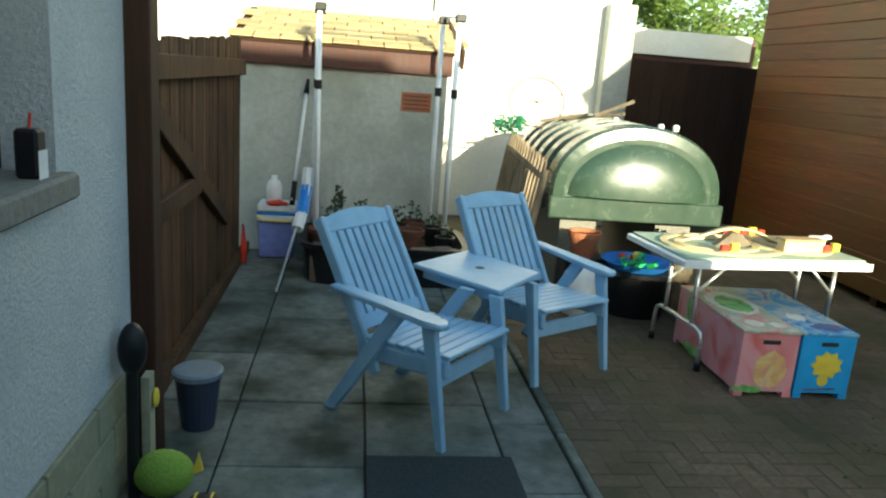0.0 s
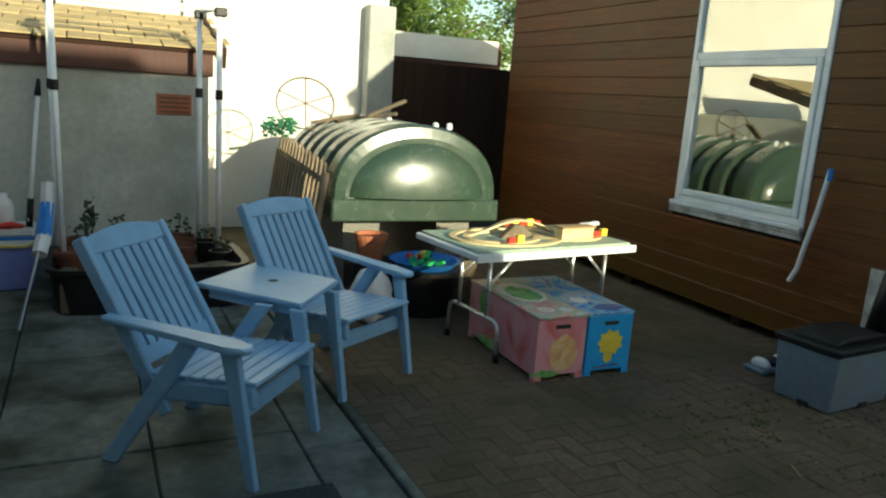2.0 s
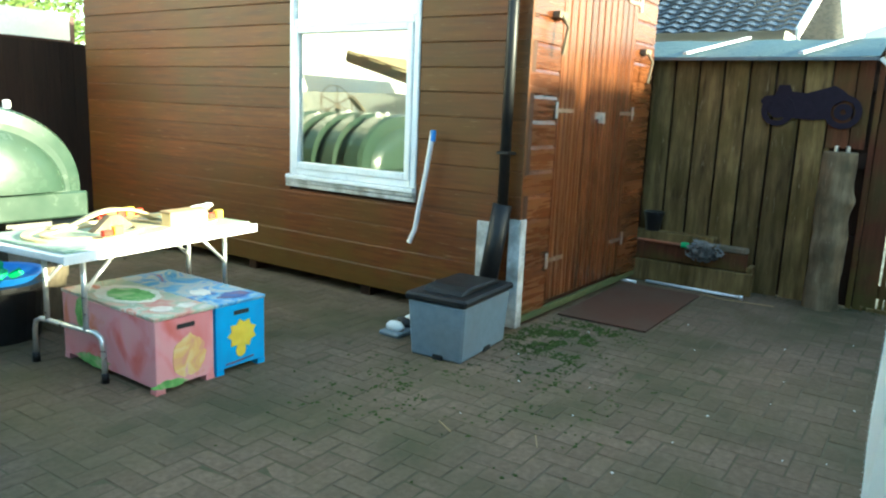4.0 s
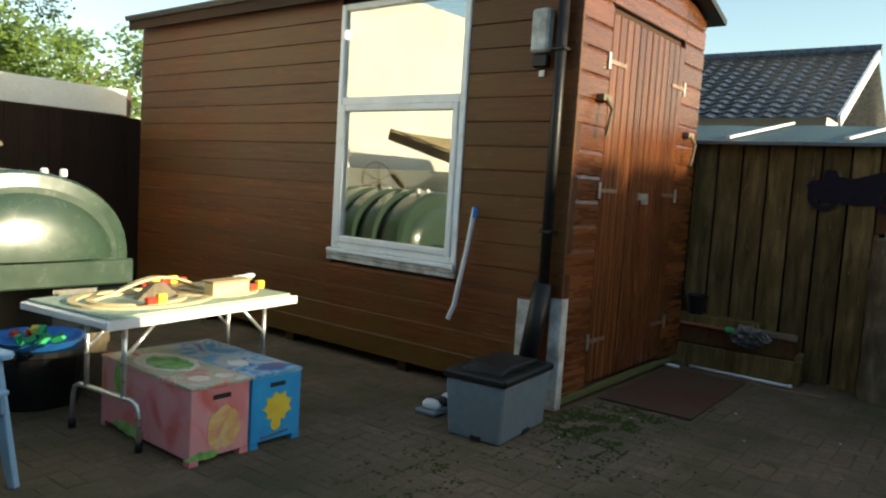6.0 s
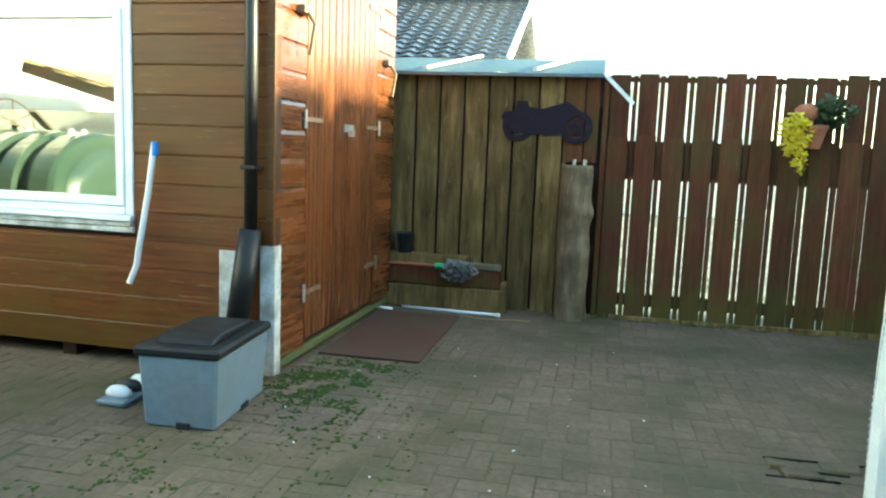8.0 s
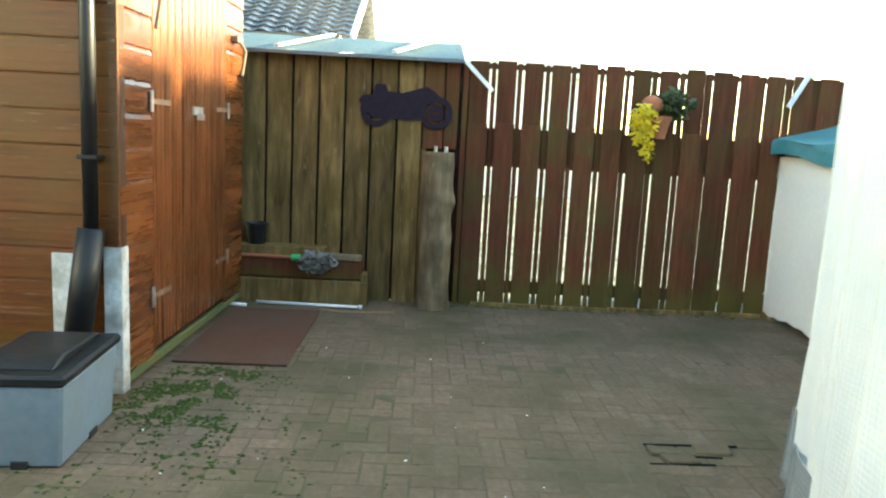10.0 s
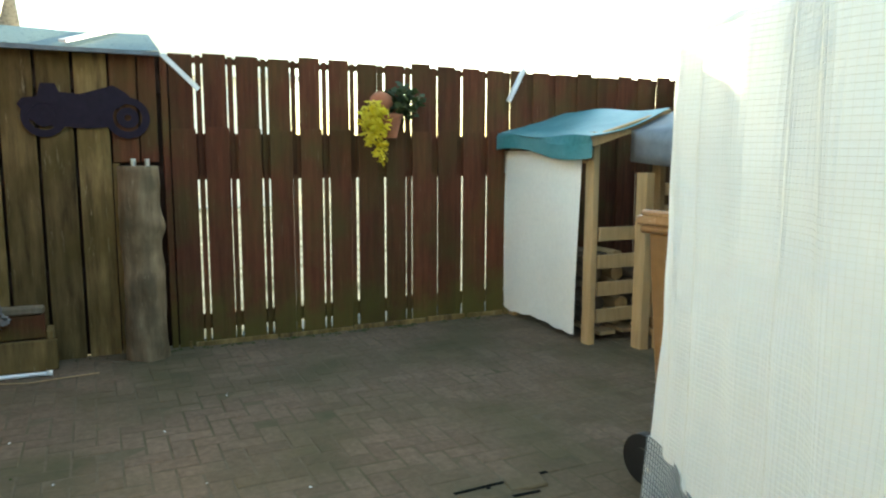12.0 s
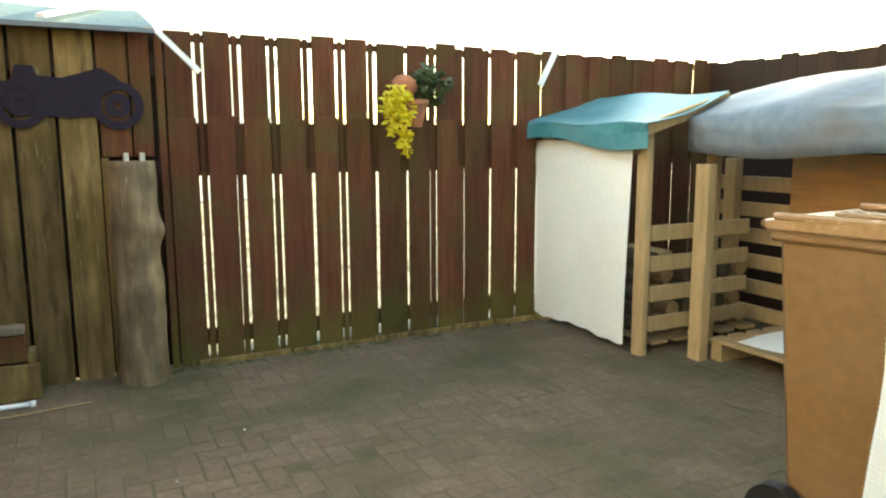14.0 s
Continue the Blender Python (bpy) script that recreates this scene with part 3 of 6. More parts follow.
box(sb, -0.016, 0.0, -0.013, -0.003, 0.76, 2.9)
part("corner_trim", sb, "shed_board", shed)

# ---- east boundary: gate and fence at FX ----
FX = 6.53
fence = thing("fence", "weathered brown hit-and-miss timber fence with light slits", "fence", kind="structure")
gate = thing("gate", "closed gate of wide mossy weathered boards", "gate", kind="structure")
y = 0.876
PITCH = 0.215
k = 0
while y > -3.4:
    y0, y1 = y - PITCH + 0.058, y
    e = 0.004 * rnd.uniform(-1, 1)
    top = 1.97 + rnd.uniform(-0.02, 0.01)
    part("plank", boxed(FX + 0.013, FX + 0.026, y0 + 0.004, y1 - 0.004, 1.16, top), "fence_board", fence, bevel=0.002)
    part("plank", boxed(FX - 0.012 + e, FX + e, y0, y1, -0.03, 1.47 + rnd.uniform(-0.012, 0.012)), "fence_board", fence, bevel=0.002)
    g0, g1 = y0 - 0.058, y0
    c = (g0 + g1) / 2 + rnd.uniform(-0.006, 0.006)
    hw = 0.0168 if y > -0.3 else 0.0205 if y > -0.8 else 0.0252 if y > -1.55 else 0.034
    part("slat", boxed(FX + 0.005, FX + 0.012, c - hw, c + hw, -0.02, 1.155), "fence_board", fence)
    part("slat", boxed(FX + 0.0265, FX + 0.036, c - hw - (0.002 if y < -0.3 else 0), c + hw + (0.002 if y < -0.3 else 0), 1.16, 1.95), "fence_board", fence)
    y -= PITCH
    k += 1
for z0, z1 in ((0.10, 0.20), (1.13, 1.44), (1.90, 1.94)):
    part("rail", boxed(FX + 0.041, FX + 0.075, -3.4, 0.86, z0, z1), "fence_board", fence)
kr = random.Random(31)
ky = -3.3
while ky < 0.8:
    kl = kr.uniform(0.25, 0.6)
    part("kick_board", boxed(FX - 0.045, FX - 0.022 + kr.uniform(-0.006, 0), ky, min(ky + kl, 0.82), -0.02, 0.035 + kr.uniform(-0.012, 0.016)), "gate_board", fence, bevel=0.004)
    ky += kl + kr.uniform(0.004, 0.03)
y = 2.86
i = 0
GW = 0.205
while y > 1.3:
    y0 = y - GW + 0.019
    dx = rnd.uniform(-0.004, 0.004)
    part("plank", boxed(FX - 0.01 + dx, FX + 0.015 + dx, y0, y, -0.03, 1.935 + rnd.uniform(-0.012, 0.008)), "gate_board", gate, bevel=0.003)
    y -= GW
for y0, y1, z0, z1, mt in ((1.07, 1.225, 1.25, 1.935, "fence_board"), (0.955, 1.06, 1.25, 1.94, "fence_board"), (0.885, 0.925, -0.03, 1.94, "fence_board"), (1.195, 1.232, -0.03, 1.245, "gate_board")):
    part("plank", boxed(FX - 0.01, FX + 0.015, y0, y1, z0, z1), mt, gate, bevel=0.003)
for z in (0.45, 1.1, 1.7):
    part("ledge", boxed(FX + 0.016, FX + 0.05, 0.80, 2.86, z, z + 0.12), "dark_board", gate)
part("backing_board", boxed(FX + 0.052, FX + 0.06, 0.82, 2.86, 0.0, 1.945), "dark_board", gate)

solid("lane", boxed(6.75, 60, -60, 60, -0.6, -0.02), "slab", "pale concrete lane beyond the fence", "road", kind="structure")

# south boundary behind the stores and shelter over the gate
sf = thing("back_fence", "dark brown boarded fence behind the log stores", "fence", kind="structure")
x = 3.2
while x < FX:
    part("plank", boxed(x, x + 0.146, -3.44, -3.42, 0.0, 1.95 + rnd.uniform(-0.015, 0.015)), "dark_board", sf)
    x += 0.15

canopy = thing("lean_to_roof", "cloudy corrugated plastic lean-to roof above the gate", "roof")


def corr(u, v):
    return Vector((6.42 + u * 0.85, 0.93 + v * 2.2, 1.945 + u * 0.21 + 0.004 * math.sin(u * 0.85 / 0.076 * 2 * math.pi) - 0.012 * math.sin(math.pi * 2.5 * v) ** 2))


part("corrugated_sheet", sheet(bmesh.new(), corr, 90, 12, 0.003), "clear_roof", canopy)
for yb in (1.35, 2.25):
    part("batten", beam(bmesh.new(), (6.43, yb + 0.12, 1.975), (7.25, yb - 0.2, 2.18), 0.045, 0.02), "white_plastic", canopy)
part("edge_bead", boxed(6.40, 6.42, 0.93, 3.13, 1.915, 1.94), "grey_tarp", canopy)
part("bargeboard", beam(bmesh.new(), (6.42, 0.92, 1.93), (6.44, 0.70, 1.72), 0.02, 0.03), "white_plastic", canopy, "white strap hanging from the roof corner")
part("post", boxed(7.2, 7.27, 0.95, 1.02, 0, 2.1), "dark_board", canopy)
part("post", boxed(7.2, 7.27, 2.9, 2.97, 0, 2.1), "dark_board", canopy)

# ---- the house: rear wall, return wall with window, plinth ----
house = thing("house", "pale roughcast rendered house with cream stone plinth", "house", kind="structure")
# rear walls and roof are unseen, made up and sized for their shadows
part("wall", boxed(-7.0, 2.75, -8.3, -0.75, -0.03, 2.6), "render", house)
part("wall", boxed(2.75, 3.5, -8.3, -3.7, -0.03, 2.6), "render", house)
hr = bmesh.new()
prism(hr, [(-8.6, 2.6), (-0.6, 2.6), (-4.55, 4.31)], Matrix(((0, 0, 1, -7.2), (1, 0, 0, 0), (0, 1, 0, 0), (0, 0, 0, 1))), 9.98)
prism(hr, [(-8.6, 2.6), (-3.6, 2.6), (-3.6, 3.83), (-4.55, 4.22)], Matrix(((0, 0, 1, 2.78), (1, 0, 0, 0), (0, 1, 0, 0), (0, 0, 0, 1))), 0.75)
part("roof", hr, "slate", house, "unseen dark house roof shaped to shade the yard")
HX, HY = -0.97, 2.66
part("return_wall", boxed(HX - 3.5, HX, 2.02, HY, 0.45, 2.9), "render", house)
part("return_wall", boxed(HX - 3.5, HX, -0.75, 2.02, 0.45, 1.20), "render", house)
part("return_wall", boxed(HX - 3.5, HX, -0.75, 0.6, 1.20, 2.9), "render", house)
part("return_wall", boxed(HX - 3.5, HX, 0.6, 2.02, 2.35, 2.9), "render", house)
part("return_wall", boxed(HX - 3.5, HX - 0.22, 0.6, 2.02, 1.20, 2.35), "render", house)
# the sill's darker grey holds the shade that falls on it
part("sill", boxed(HX - 0.2, HX + 0.05, 0.5, 2.06, 1.20, 1.275), "mortar", house, "window sill with its shade painted in as darker grey", bevel=0.01)
frame_bars("window_frame", 0.6, 2.02, 1.275, 2.35, 0.07, HX - 0.2, HX - 0.14, house, "dark_board")
part("pane", boxed(HX - 0.18, HX - 0.17, 0.66, 1.96, 1.34, 2.29), "gasket", house, "dark window pane")
part("plinth_core", boxed(HX - 3.4, HX - 0.012, -0.75, HY - 0.01, -0.03, 0.45), "mortar", house)
for r in range(3):
    y = -0.7 + (0.16 if r % 2 else 0.0)
    while y < HY:
        y1 = min(y + 0.42, HY)
        part("stone", boxed(HX - 0.05, HX + 0.012, y + 0.004, y1 - 0.004, r * 0.15 + 0.005, (r + 1) * 0.15 - 0.005), "plinth", house, bevel=0.005)
        y = y1

post = solid("gate_post", boxed(-1.0, -0.885, 2.68, 2.80, -0.03, 2.6), "dark_board", "dark stained timber gate post at the house corner", "post", bevel=0.006)

# west side gate: close boards with ledges and brace, seen from inside
GX = -1.07
side = thing("side_gate", "red-brown boarded side gate with ledges and a diagonal brace", "gate", kind="structure")
y = 2.84
while y < 6.0:
    top = 1.66 + 0.04 * (y - 2.84)
    part("plank", boxed(GX - 0.02, GX + rnd.uniform(-0.004, 0.004), y, y + 0.088, 0.03, top + rnd.uniform(-0.012, 0.012)), "side_board", side, bevel=0.003)
    y += 0.1
part("ledge", boxed(GX + 0.005, GX + 0.045, 2.84, 6.0, 1.50, 1.62), "side_board", side, "pale brown ledge", bevel=0.005)
part("ledge", boxed(GX + 0.005, GX + 0.050, 3.05, 4.25, 0.84, 0.95), "side_board", side, "pale brown ledge", bevel=0.005)
part("brace", beam(bmesh.new(), (GX + 0.028, 2.9, 1.55), (GX + 0.028, 5.2, 0.50), 0.045, 0.12), "side_board", side, bevel=0.005)
part("bottom_rail", boxed(GX + 0.005, GX + 0.06, 2.84, 6.2, 0.0, 0.09), "side_board", side, bevel=0.005)

# ---- outhouse behind the trough ----
OY = 6.30
out = thing("outhouse", "small pale stuccoed outhouse with sunlit tiled roof", "outhouse")
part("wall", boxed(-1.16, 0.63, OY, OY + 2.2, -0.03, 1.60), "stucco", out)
part("fascia", boxed(-1.19, 0.66, OY - 0.05, OY + 0.02, 1.60, 1.79), "red_paint", out, "dark red fascia board", bevel=0.006)
part("roof_deck", sheet(bmesh.new(), lambda u, v: Vector((-1.2 + 1.9 * u, OY - 0.07 + v * 1.25, 1.775 + v * 0.33)), 1, 1, 0.02), "dark_board", out)
for r in range(6):
    for c in range(9):
        x0 = -1.22 + c * 0.215 + (0.107 if r % 2 else 0)
        a = Matrix.Translation((x0, OY - 0.1 + r * 0.2, 1.80 + r * 0.053 + rnd.uniform(0, 0.006))) @ Euler((math.atan(0.235) + rnd.uniform(-0.02, 0.02), rnd.uniform(-0.01, 0.01), rnd.uniform(-0.02, 0.02))).to_matrix().to_4x4()
        part("tile", boxed(0.002, 0.208, 0, 0.24, 0, 0.014, m=a), "tile", out, bevel=0.003)
part("verge_board", beam(bmesh.new(), (0.735, OY - 0.10, 1.75), (0.735, OY + 1.2, 2.09), 0.03, 0.16), "dark_board", out)
bm = bmesh.new()
box(bm, 0.24, 0.50, OY - 0.012, OY + 0.01, 1.29, 1.45)
vent = solid("air_brick", bm, "terracotta", "terracotta air brick set in the outhouse wall", "vent", bevel=0.004)
for j in range(4):
    part("slot", boxed(0.26, 0.48, OY - 0.016, OY - 0.0125, 1.31 + j * 0.035, 1.318 + j * 0.035), "gasket", vent)

# tall white gable behind
gable = solid("neighbour_gable", boxed(0.70, 2.98, 8.5, 14, -0.03, 6.0), "white_wall", "tall sunlit white rendered gable wall", "wall", kind="structure")
solid("boundary_wall", boxed(-4.5, 0.69, 8.62, 8.9, -0.03, 4.4), "white_wall", "tall sunlit white rendered wall behind the outhouse", "wall", kind="structure")
# added grey slab: its colour gives the shaded right edge of the gable
gp = solid("gable_pier", boxed(2.68, 3.0, 8.30, 8.49, -0.03, 2.55), "stucco", "grey slab standing in for shade on the gable's edge", "pier", bevel=0.01)
rf = thing("rear_fence", "dark brown boarded rear fence", "fence", kind="structure")
x = 3.0
while x < 6.6:
    part("plank", boxed(x, x + 0.146, 8.7, 8.72, 0.0, 1.98), "dark_board", rf)
    x += 0.15
gr = thing("far_garage", "far garage with brown wall and pale fascia", "garage")
part("wall", boxed(3.2, 5.7, 10.5, 14, -0.03, 2.45), "red_paint", gr)
part("fascia", boxed(3.15, 5.6, 10.44, 10.5, 2.13, 2.48), "white_wall", gr)

# neighbour's house with tiled roof beyond the gate
nh = thing("neighbour_house", "neighbouring bungalow with dark glossy tiled roof", "house")
part("wall", boxed(11.4, 17.4, 2.5, 10.5, -0.03, 2.7), "white_wall", nh)
tl = bmesh.new()
for r in range(15):
    for c in range(30):
        u, w = r * 0.22, c * 0.27
        def pan(a, b, u=u, w=w):
            s = u + a * 0.25
            return Vector((11.0 + s * 0.905, 2.3 + w + b * 0.262, 2.62 + s * 0.43 + 0.03 * (1 - a) + 0.035 * math.sin(b * math.pi) ** 2))
        sheet(tl, pan, 1, 6)
part("roof", tl, "slate", nh)
part("ridge", rod(bmesh.new(), (14.0, 2.25, 4.08), (14.0, 10.5, 4.08), 0.10), "slate", nh)
part("roof_back", sheet(bmesh.new(), lambda u, v: Vector((14 + 3.4 * u, 2.3 + 8.2 * v, 4.05 - 1.5 * u)), 1, 1, 0.04), "slate", nh)
part("bargeboard", beam(bmesh.new(), (11.0, 2.28, 2.6), (14.0, 2.28, 4.02), 0.04, 0.16), "white_plastic", nh)
ph = thing("pale_house", "distant pale rendered house with pale roof", "house")
part("wall", boxed(19, 26, -3.0, 3.0, -0.03, 3.0), "white_wall", ph)
prb = bmesh.new()
prism(prb, [(-3.3, 0), (3.3, 0), (0, 1.4)], Matrix(((0, 0, 1, 18.7), (1, 0, 0, 0), (0, 1, 0, 2.95), (0, 0, 0, 1))), 8)
part("roof", prb, "white_wall", ph)


# ---- trees at the back ----
def tree(x, y, h, crown, seed, material):
    r = random.Random(seed)
    t = thing("tree", "leafy garden tree behind the far wall", "tree", pose(x, y, 0))
    tb = bmesh.new()
    rod(tb, (0, 0, -0.03), (0.1, 0, h * 0.5), 0.16, 0.11)
    for i in range(9):
        a = r.uniform(0, 6.28)
        z = h * r.uniform(0.35, 0.6)
        rod(tb, (0.08, 0, z), (crown * 0.8 * math.cos(a), crown * 0.8 * math.sin(a), z + h * 0.3 * r.random()), 0.05, 0.012, 7)
    part("trunk", tb, "bark", t)
    cb = bmesh.new()
    for i in range(26):
        a, e = r.uniform(0, 6.28), r.uniform(-0.5, 1)
        d = crown * r.uniform(0.3, 1)
        leaves(cb, (d * math.cos(a), d * math.sin(a), h * 0.62 + e * crown * 0.75), (0.5, 0.5, 0.38), 150, 0.13, r)
    part("crown", cb, material, t)
    return t


tree(4.4, 16.0, 4.6, 1.7, 1, "leaf")
tree(6.6, 15.0, 4.4, 1.5, 2, "leaf")
tree(5.4, 18.5, 6.5, 2.6, 3, "leaf_dark")
tree(8.2, 16.5, 4.8, 1.6, 5, "leaf")

# unseen bungalow across the lane, added so that its roof shades the yard
sh = thing("unseen_shade_house", "unseen bungalow added across the lane to shade the yard", "house")
part("wall", boxed(0.5, 9.7, -18, -12.3, -0.03, 2.8), "white_wall", sh)
srb = bmesh.new()
prism(srb, [(-18.5, 2.8), (-11.9, 2.8), (-13.6, 4.72), (-16, 4.72)], Matrix(((0, 0, 1, 0.3), (1, 0, 0, 0), (0, 1, 0, 0), (0, 0, 0, 1))), 9.5)
part("roof", srb, "slate", sh)
# two added blocks shade the shed doors; the slot lets a streak through
part("chimney_block", boxed(8.28, 8.92, -15.2, -13.6, 2.8, 5.55), "white_wall", sh)
part("chimney_block", boxed(9.12, 10.4, -15.2, -13.6, -0.03, 5.55), "white_wall", sh)


# ---- things ----
# companion seat: two armchairs joined by a small table
def taper(p, q, w0, w1, t):
    """A leg from foot p to top q, w0 deep at the foot, w1 at the top, t wide."""
    bm = bmesh.new()
    p, q = Vector(p), Vector(q)
    ring = [[bm.verts.new(c + Vector((sx * t / 2, sy * w / 2, 0))) for sx, sy in ((-1, -1), (1, -1), (1, 1), (-1, 1))] for c, w in ((p, w0), (q, w1))]
    for i in range(4):
        bm.faces.new((ring[0][i], ring[0][(i + 1) % 4], ring[1][(i + 1) % 4], ring[1][i]))
    bm.faces.new(ring[0][::-1])
    bm.faces.new(ring[1])
    return bm


def garden_chair(m, inner):
    """inner: +1 or -1, the side on which the table rests."""
    c = thing("garden_chair", "pale blue painted slatted wooden garden armchair", "chair", m, group="pair of joined garden chairs")
    P = "blue_paint"
    W = 0.285
    for s in (-1, 1):
        part("leg", taper((s * W, 0.315, 0), (s * W, 0.205, 0.576), 0.038, 0.075, 0.036), P, c, bevel=0.004)
        part("leg", taper((s * W, -0.345, 0), (s * W, 0.035, 0.576), 0.075, 0.085, 0.036), P, c, bevel=0.004)
        ub = bmesh.new()
        beam(ub, (s * (W - 0.036), -0.10, 0.235), (s * (W - 0.036), -0.502, 0.912), 0.066, 0.032, up=(1, 0, 0))
        part("back_post", ub, P, c, bevel=0.008)
        part("seat_rail", beam(bmesh.new(), (s * (W - 0.036), 0.305, 0.372), (s * (W - 0.036), -0.215, 0.335), 0.032, 0.09), P, c, bevel=0.012)
        if s != inner:
            ab = bmesh.new()
            prism(ab, [(-0.045, -0.36), (0.028, -0.36), (0.05, 0.20), (0.042, 0.285), (0.0, 0.305), (-0.042, 0.285), (-0.05, 0.20)],
                  Matrix.Translation((s * (W + 0.0), 0, 0.580)) @ Euler((radians(-3.5), 0, 0)).to_matrix().to_4x4(), 0.028)
            part("armrest", ab, P, c, bevel=0.008)
    part("front_rail", boxed(-W + 0.02, W - 0.02, 0.215, 0.24, 0.255, 0.335), P, c, bevel=0.004)
    part("rear_rail", boxed(-W + 0.06, W - 0.06, -0.17, -0.14, 0.29, 0.36), P, c, bevel=0.004)
    for i in range(8):
        y = 0.31 - i * 0.062
        part("seat_slat", boxed(-W + 0.022, W - 0.022, y - 0.052, y, 0.418 - i * 0.0044, 0.438 - i * 0.0044), P, c, bevel=0.005)
    # back: arched top rail between the posts, bottom rail, upright slats
    lean = math.atan2(0.36, 0.605)
    bk = Matrix.Translation((0, -0.179, 0.365)) @ Euler((lean, 0, 0)).to_matrix().to_4x4() @ Euler((radians(90), 0, 0)).to_matrix().to_4x4()
    tp = [(-0.234, 0.555), (0.234, 0.555)] + [(0.234 - 0.468 * k / 8, 0.628 + 0.030 * math.sin(math.pi * k / 8)) for k in range(9)]
    part("top_rail", prism(bmesh.new(), tp, bk @ Matrix.Translation((0, 0, -0.016)), 0.032), P, c, bevel=0.004)
    part("bottom_rail", prism(bmesh.new(), [(-0.234, 0.06), (0.234, 0.06), (0.234, 0.13), (-0.234, 0.13)], bk @ Matrix.Translation((0, 0, -0.014)), 0.028), P, c, bevel=0.004)
    for i in range(8):
        x = -0.199 + i * 0.0568
        part("back_slat", prism(bmesh.new(), [(x - 0.0195, 0.12), (x + 0.0195, 0.12), (x + 0.0195, 0.57), (x - 0.0195, 0.57)], bk @ Matrix.Translation((0, 0, -0.008)), 0.016), P, c)
    return c


garden_chair(pose(0.243, 3.20, 0, 0, 0, -131), -1)
garden_chair(pose(0.968, 3.885, 0, 0, 0, -149), 1)
jt = thing("joining_table", "pale blue wooden table top joining two chairs", "table")
tb = bmesh.new()
prism(tb, [(0.20, 3.74), (0.60, 3.27), (0.90, 3.66), (0.57, 4.12)], Matrix.Translation((0, 0, 0.578)), 0.026)
top = part("tabletop", tb, "blue_paint", jt, bevel=0.006)
part("parasol_hole", turned(bmesh.new(), [(0.026, 0.6045), (0.026, 0.6055)], 16, (0.57, 3.70, 0)), "gasket", jt)
part("apron", beam(bmesh.new(), (0.27, 3.72, 0.555), (0.60, 3.33, 0.555), 0.025, 0.045), "blue_paint", jt)
part("apron", beam(bmesh.new(), (0.60, 4.02, 0.555), (0.86, 3.66, 0.555), 0.025, 0.045), "blue_paint", jt)

# folding table with wooden railway
TT = pose(1.79, 3.79, 0, 0, 0, 6)
TL, TD, TZ = 1.30, 0.74, 0.672
ft = thing("folding_table", "white-edged folding camping table with tubular metal legs", "table", TT)
part("tabletop", boxed(0, TL, 0, TD, TZ - 0.04, TZ), "white_metal", ft, bevel=0.006)
part("edge_trim", boxed(-0.004, TL + 0.004, -0.008, -0.001, TZ - 0.044, TZ + 0.004), "white_metal", ft, bevel=0.002)
for x, s in ((0.17, 1), (TL - 0.17, -1)):
    for y in (0.10, 0.41):
        part("leg", rod(bmesh.new(), (x, y, 0.25), (x, y, TZ - 0.04), 0.0135), "alu", ft, smooth=True)
        part("brace", rod(bmesh.new(), (x, y, 0.45), (x + s * 0.20, y, TZ - 0.04), 0.010), "alu", ft, smooth=True)
    part("foot_bar", pipe(bmesh.new(), [(x, -0.03, 0.03), (x, -0.025, 0.18), (x, -0.01, 0.23), (x, 0.03, 0.25), (x, 0.47, 0.25), (x, 0.51, 0.23), (x, 0.525, 0.18), (x, 0.53, 0.03)], 0.0135), "alu", ft, smooth=True)
    for y in (-0.03, 0.53):
        part("foot", rod(bmesh.new(), (x, y, 0.0), (x, y, 0.05), 0.021, 0.018), "black_plastic", ft, "black rubber foot", smooth=True)
board = thing("model_board", "green painted model railway board on the folding table", "toy", TT)
part("baseboard", boxed(0.03, TL - 0.02, 0.03, TD - 0.02, TZ + 0.001, TZ + 0.016), "green_board", board, bevel=0.003)
BZ = TZ + 0.016


def oval(cx, cy, rx, ry, w, z, seg=36, a0=0.0, a1=6.2832, lift=0.0):
    def f(u, v):
        a = a0 + (a1 - a0) * u
        k = v * 2 - 1
        return Vector((cx + (rx + k * w) * math.cos(a), cy + (ry + k * w) * math.sin(a), z + lift * math.sin(math.pi * u) ** 2))
    return sheet(bmesh.new(), f, seg, 1, 0.012)


rw = thing("toy_railway", "pale wooden toy railway laid in loops", "toy", TT)
part("track", oval(0.48, 0.37, 0.39, 0.28, 0.022, BZ + 0.013), "track", rw)
part("track", oval(0.98, 0.39, 0.26, 0.24, 0.022, BZ + 0.013), "track", rw)
part("track", oval(0.44, 0.37, 0.26, 0.18, 0.022, BZ + 0.013), "track", rw)
part("bridge", oval(0.58, 0.50, 0.40, 0.09, 0.028, BZ + 0.014, a0=3.6, a1=5.9, lift=0.10), "track", rw, "raised wooden bridge")
part("bridge_pier", prism(bmesh.new(), [(-0.14, 0), (0.14, 0), (0.03, 0.085), (-0.03, 0.085)], Matrix.Translation((0.56, 0.40, BZ)) @ Euler((radians(90), 0, 0)).to_matrix().to_4x4(), 0.05), "grey_wood", rw)
st = thing("toy_station", "long cream toy station block", "toy", TT)
part("block", boxed(0.78, 1.06, 0.16, 0.24, BZ, BZ + 0.085), "track", st, bevel=0.004)
part("roof", boxed(0.77, 1.07, 0.15, 0.25, BZ + 0.0855, BZ + 0.098), "raw_wood", st, bevel=0.003)
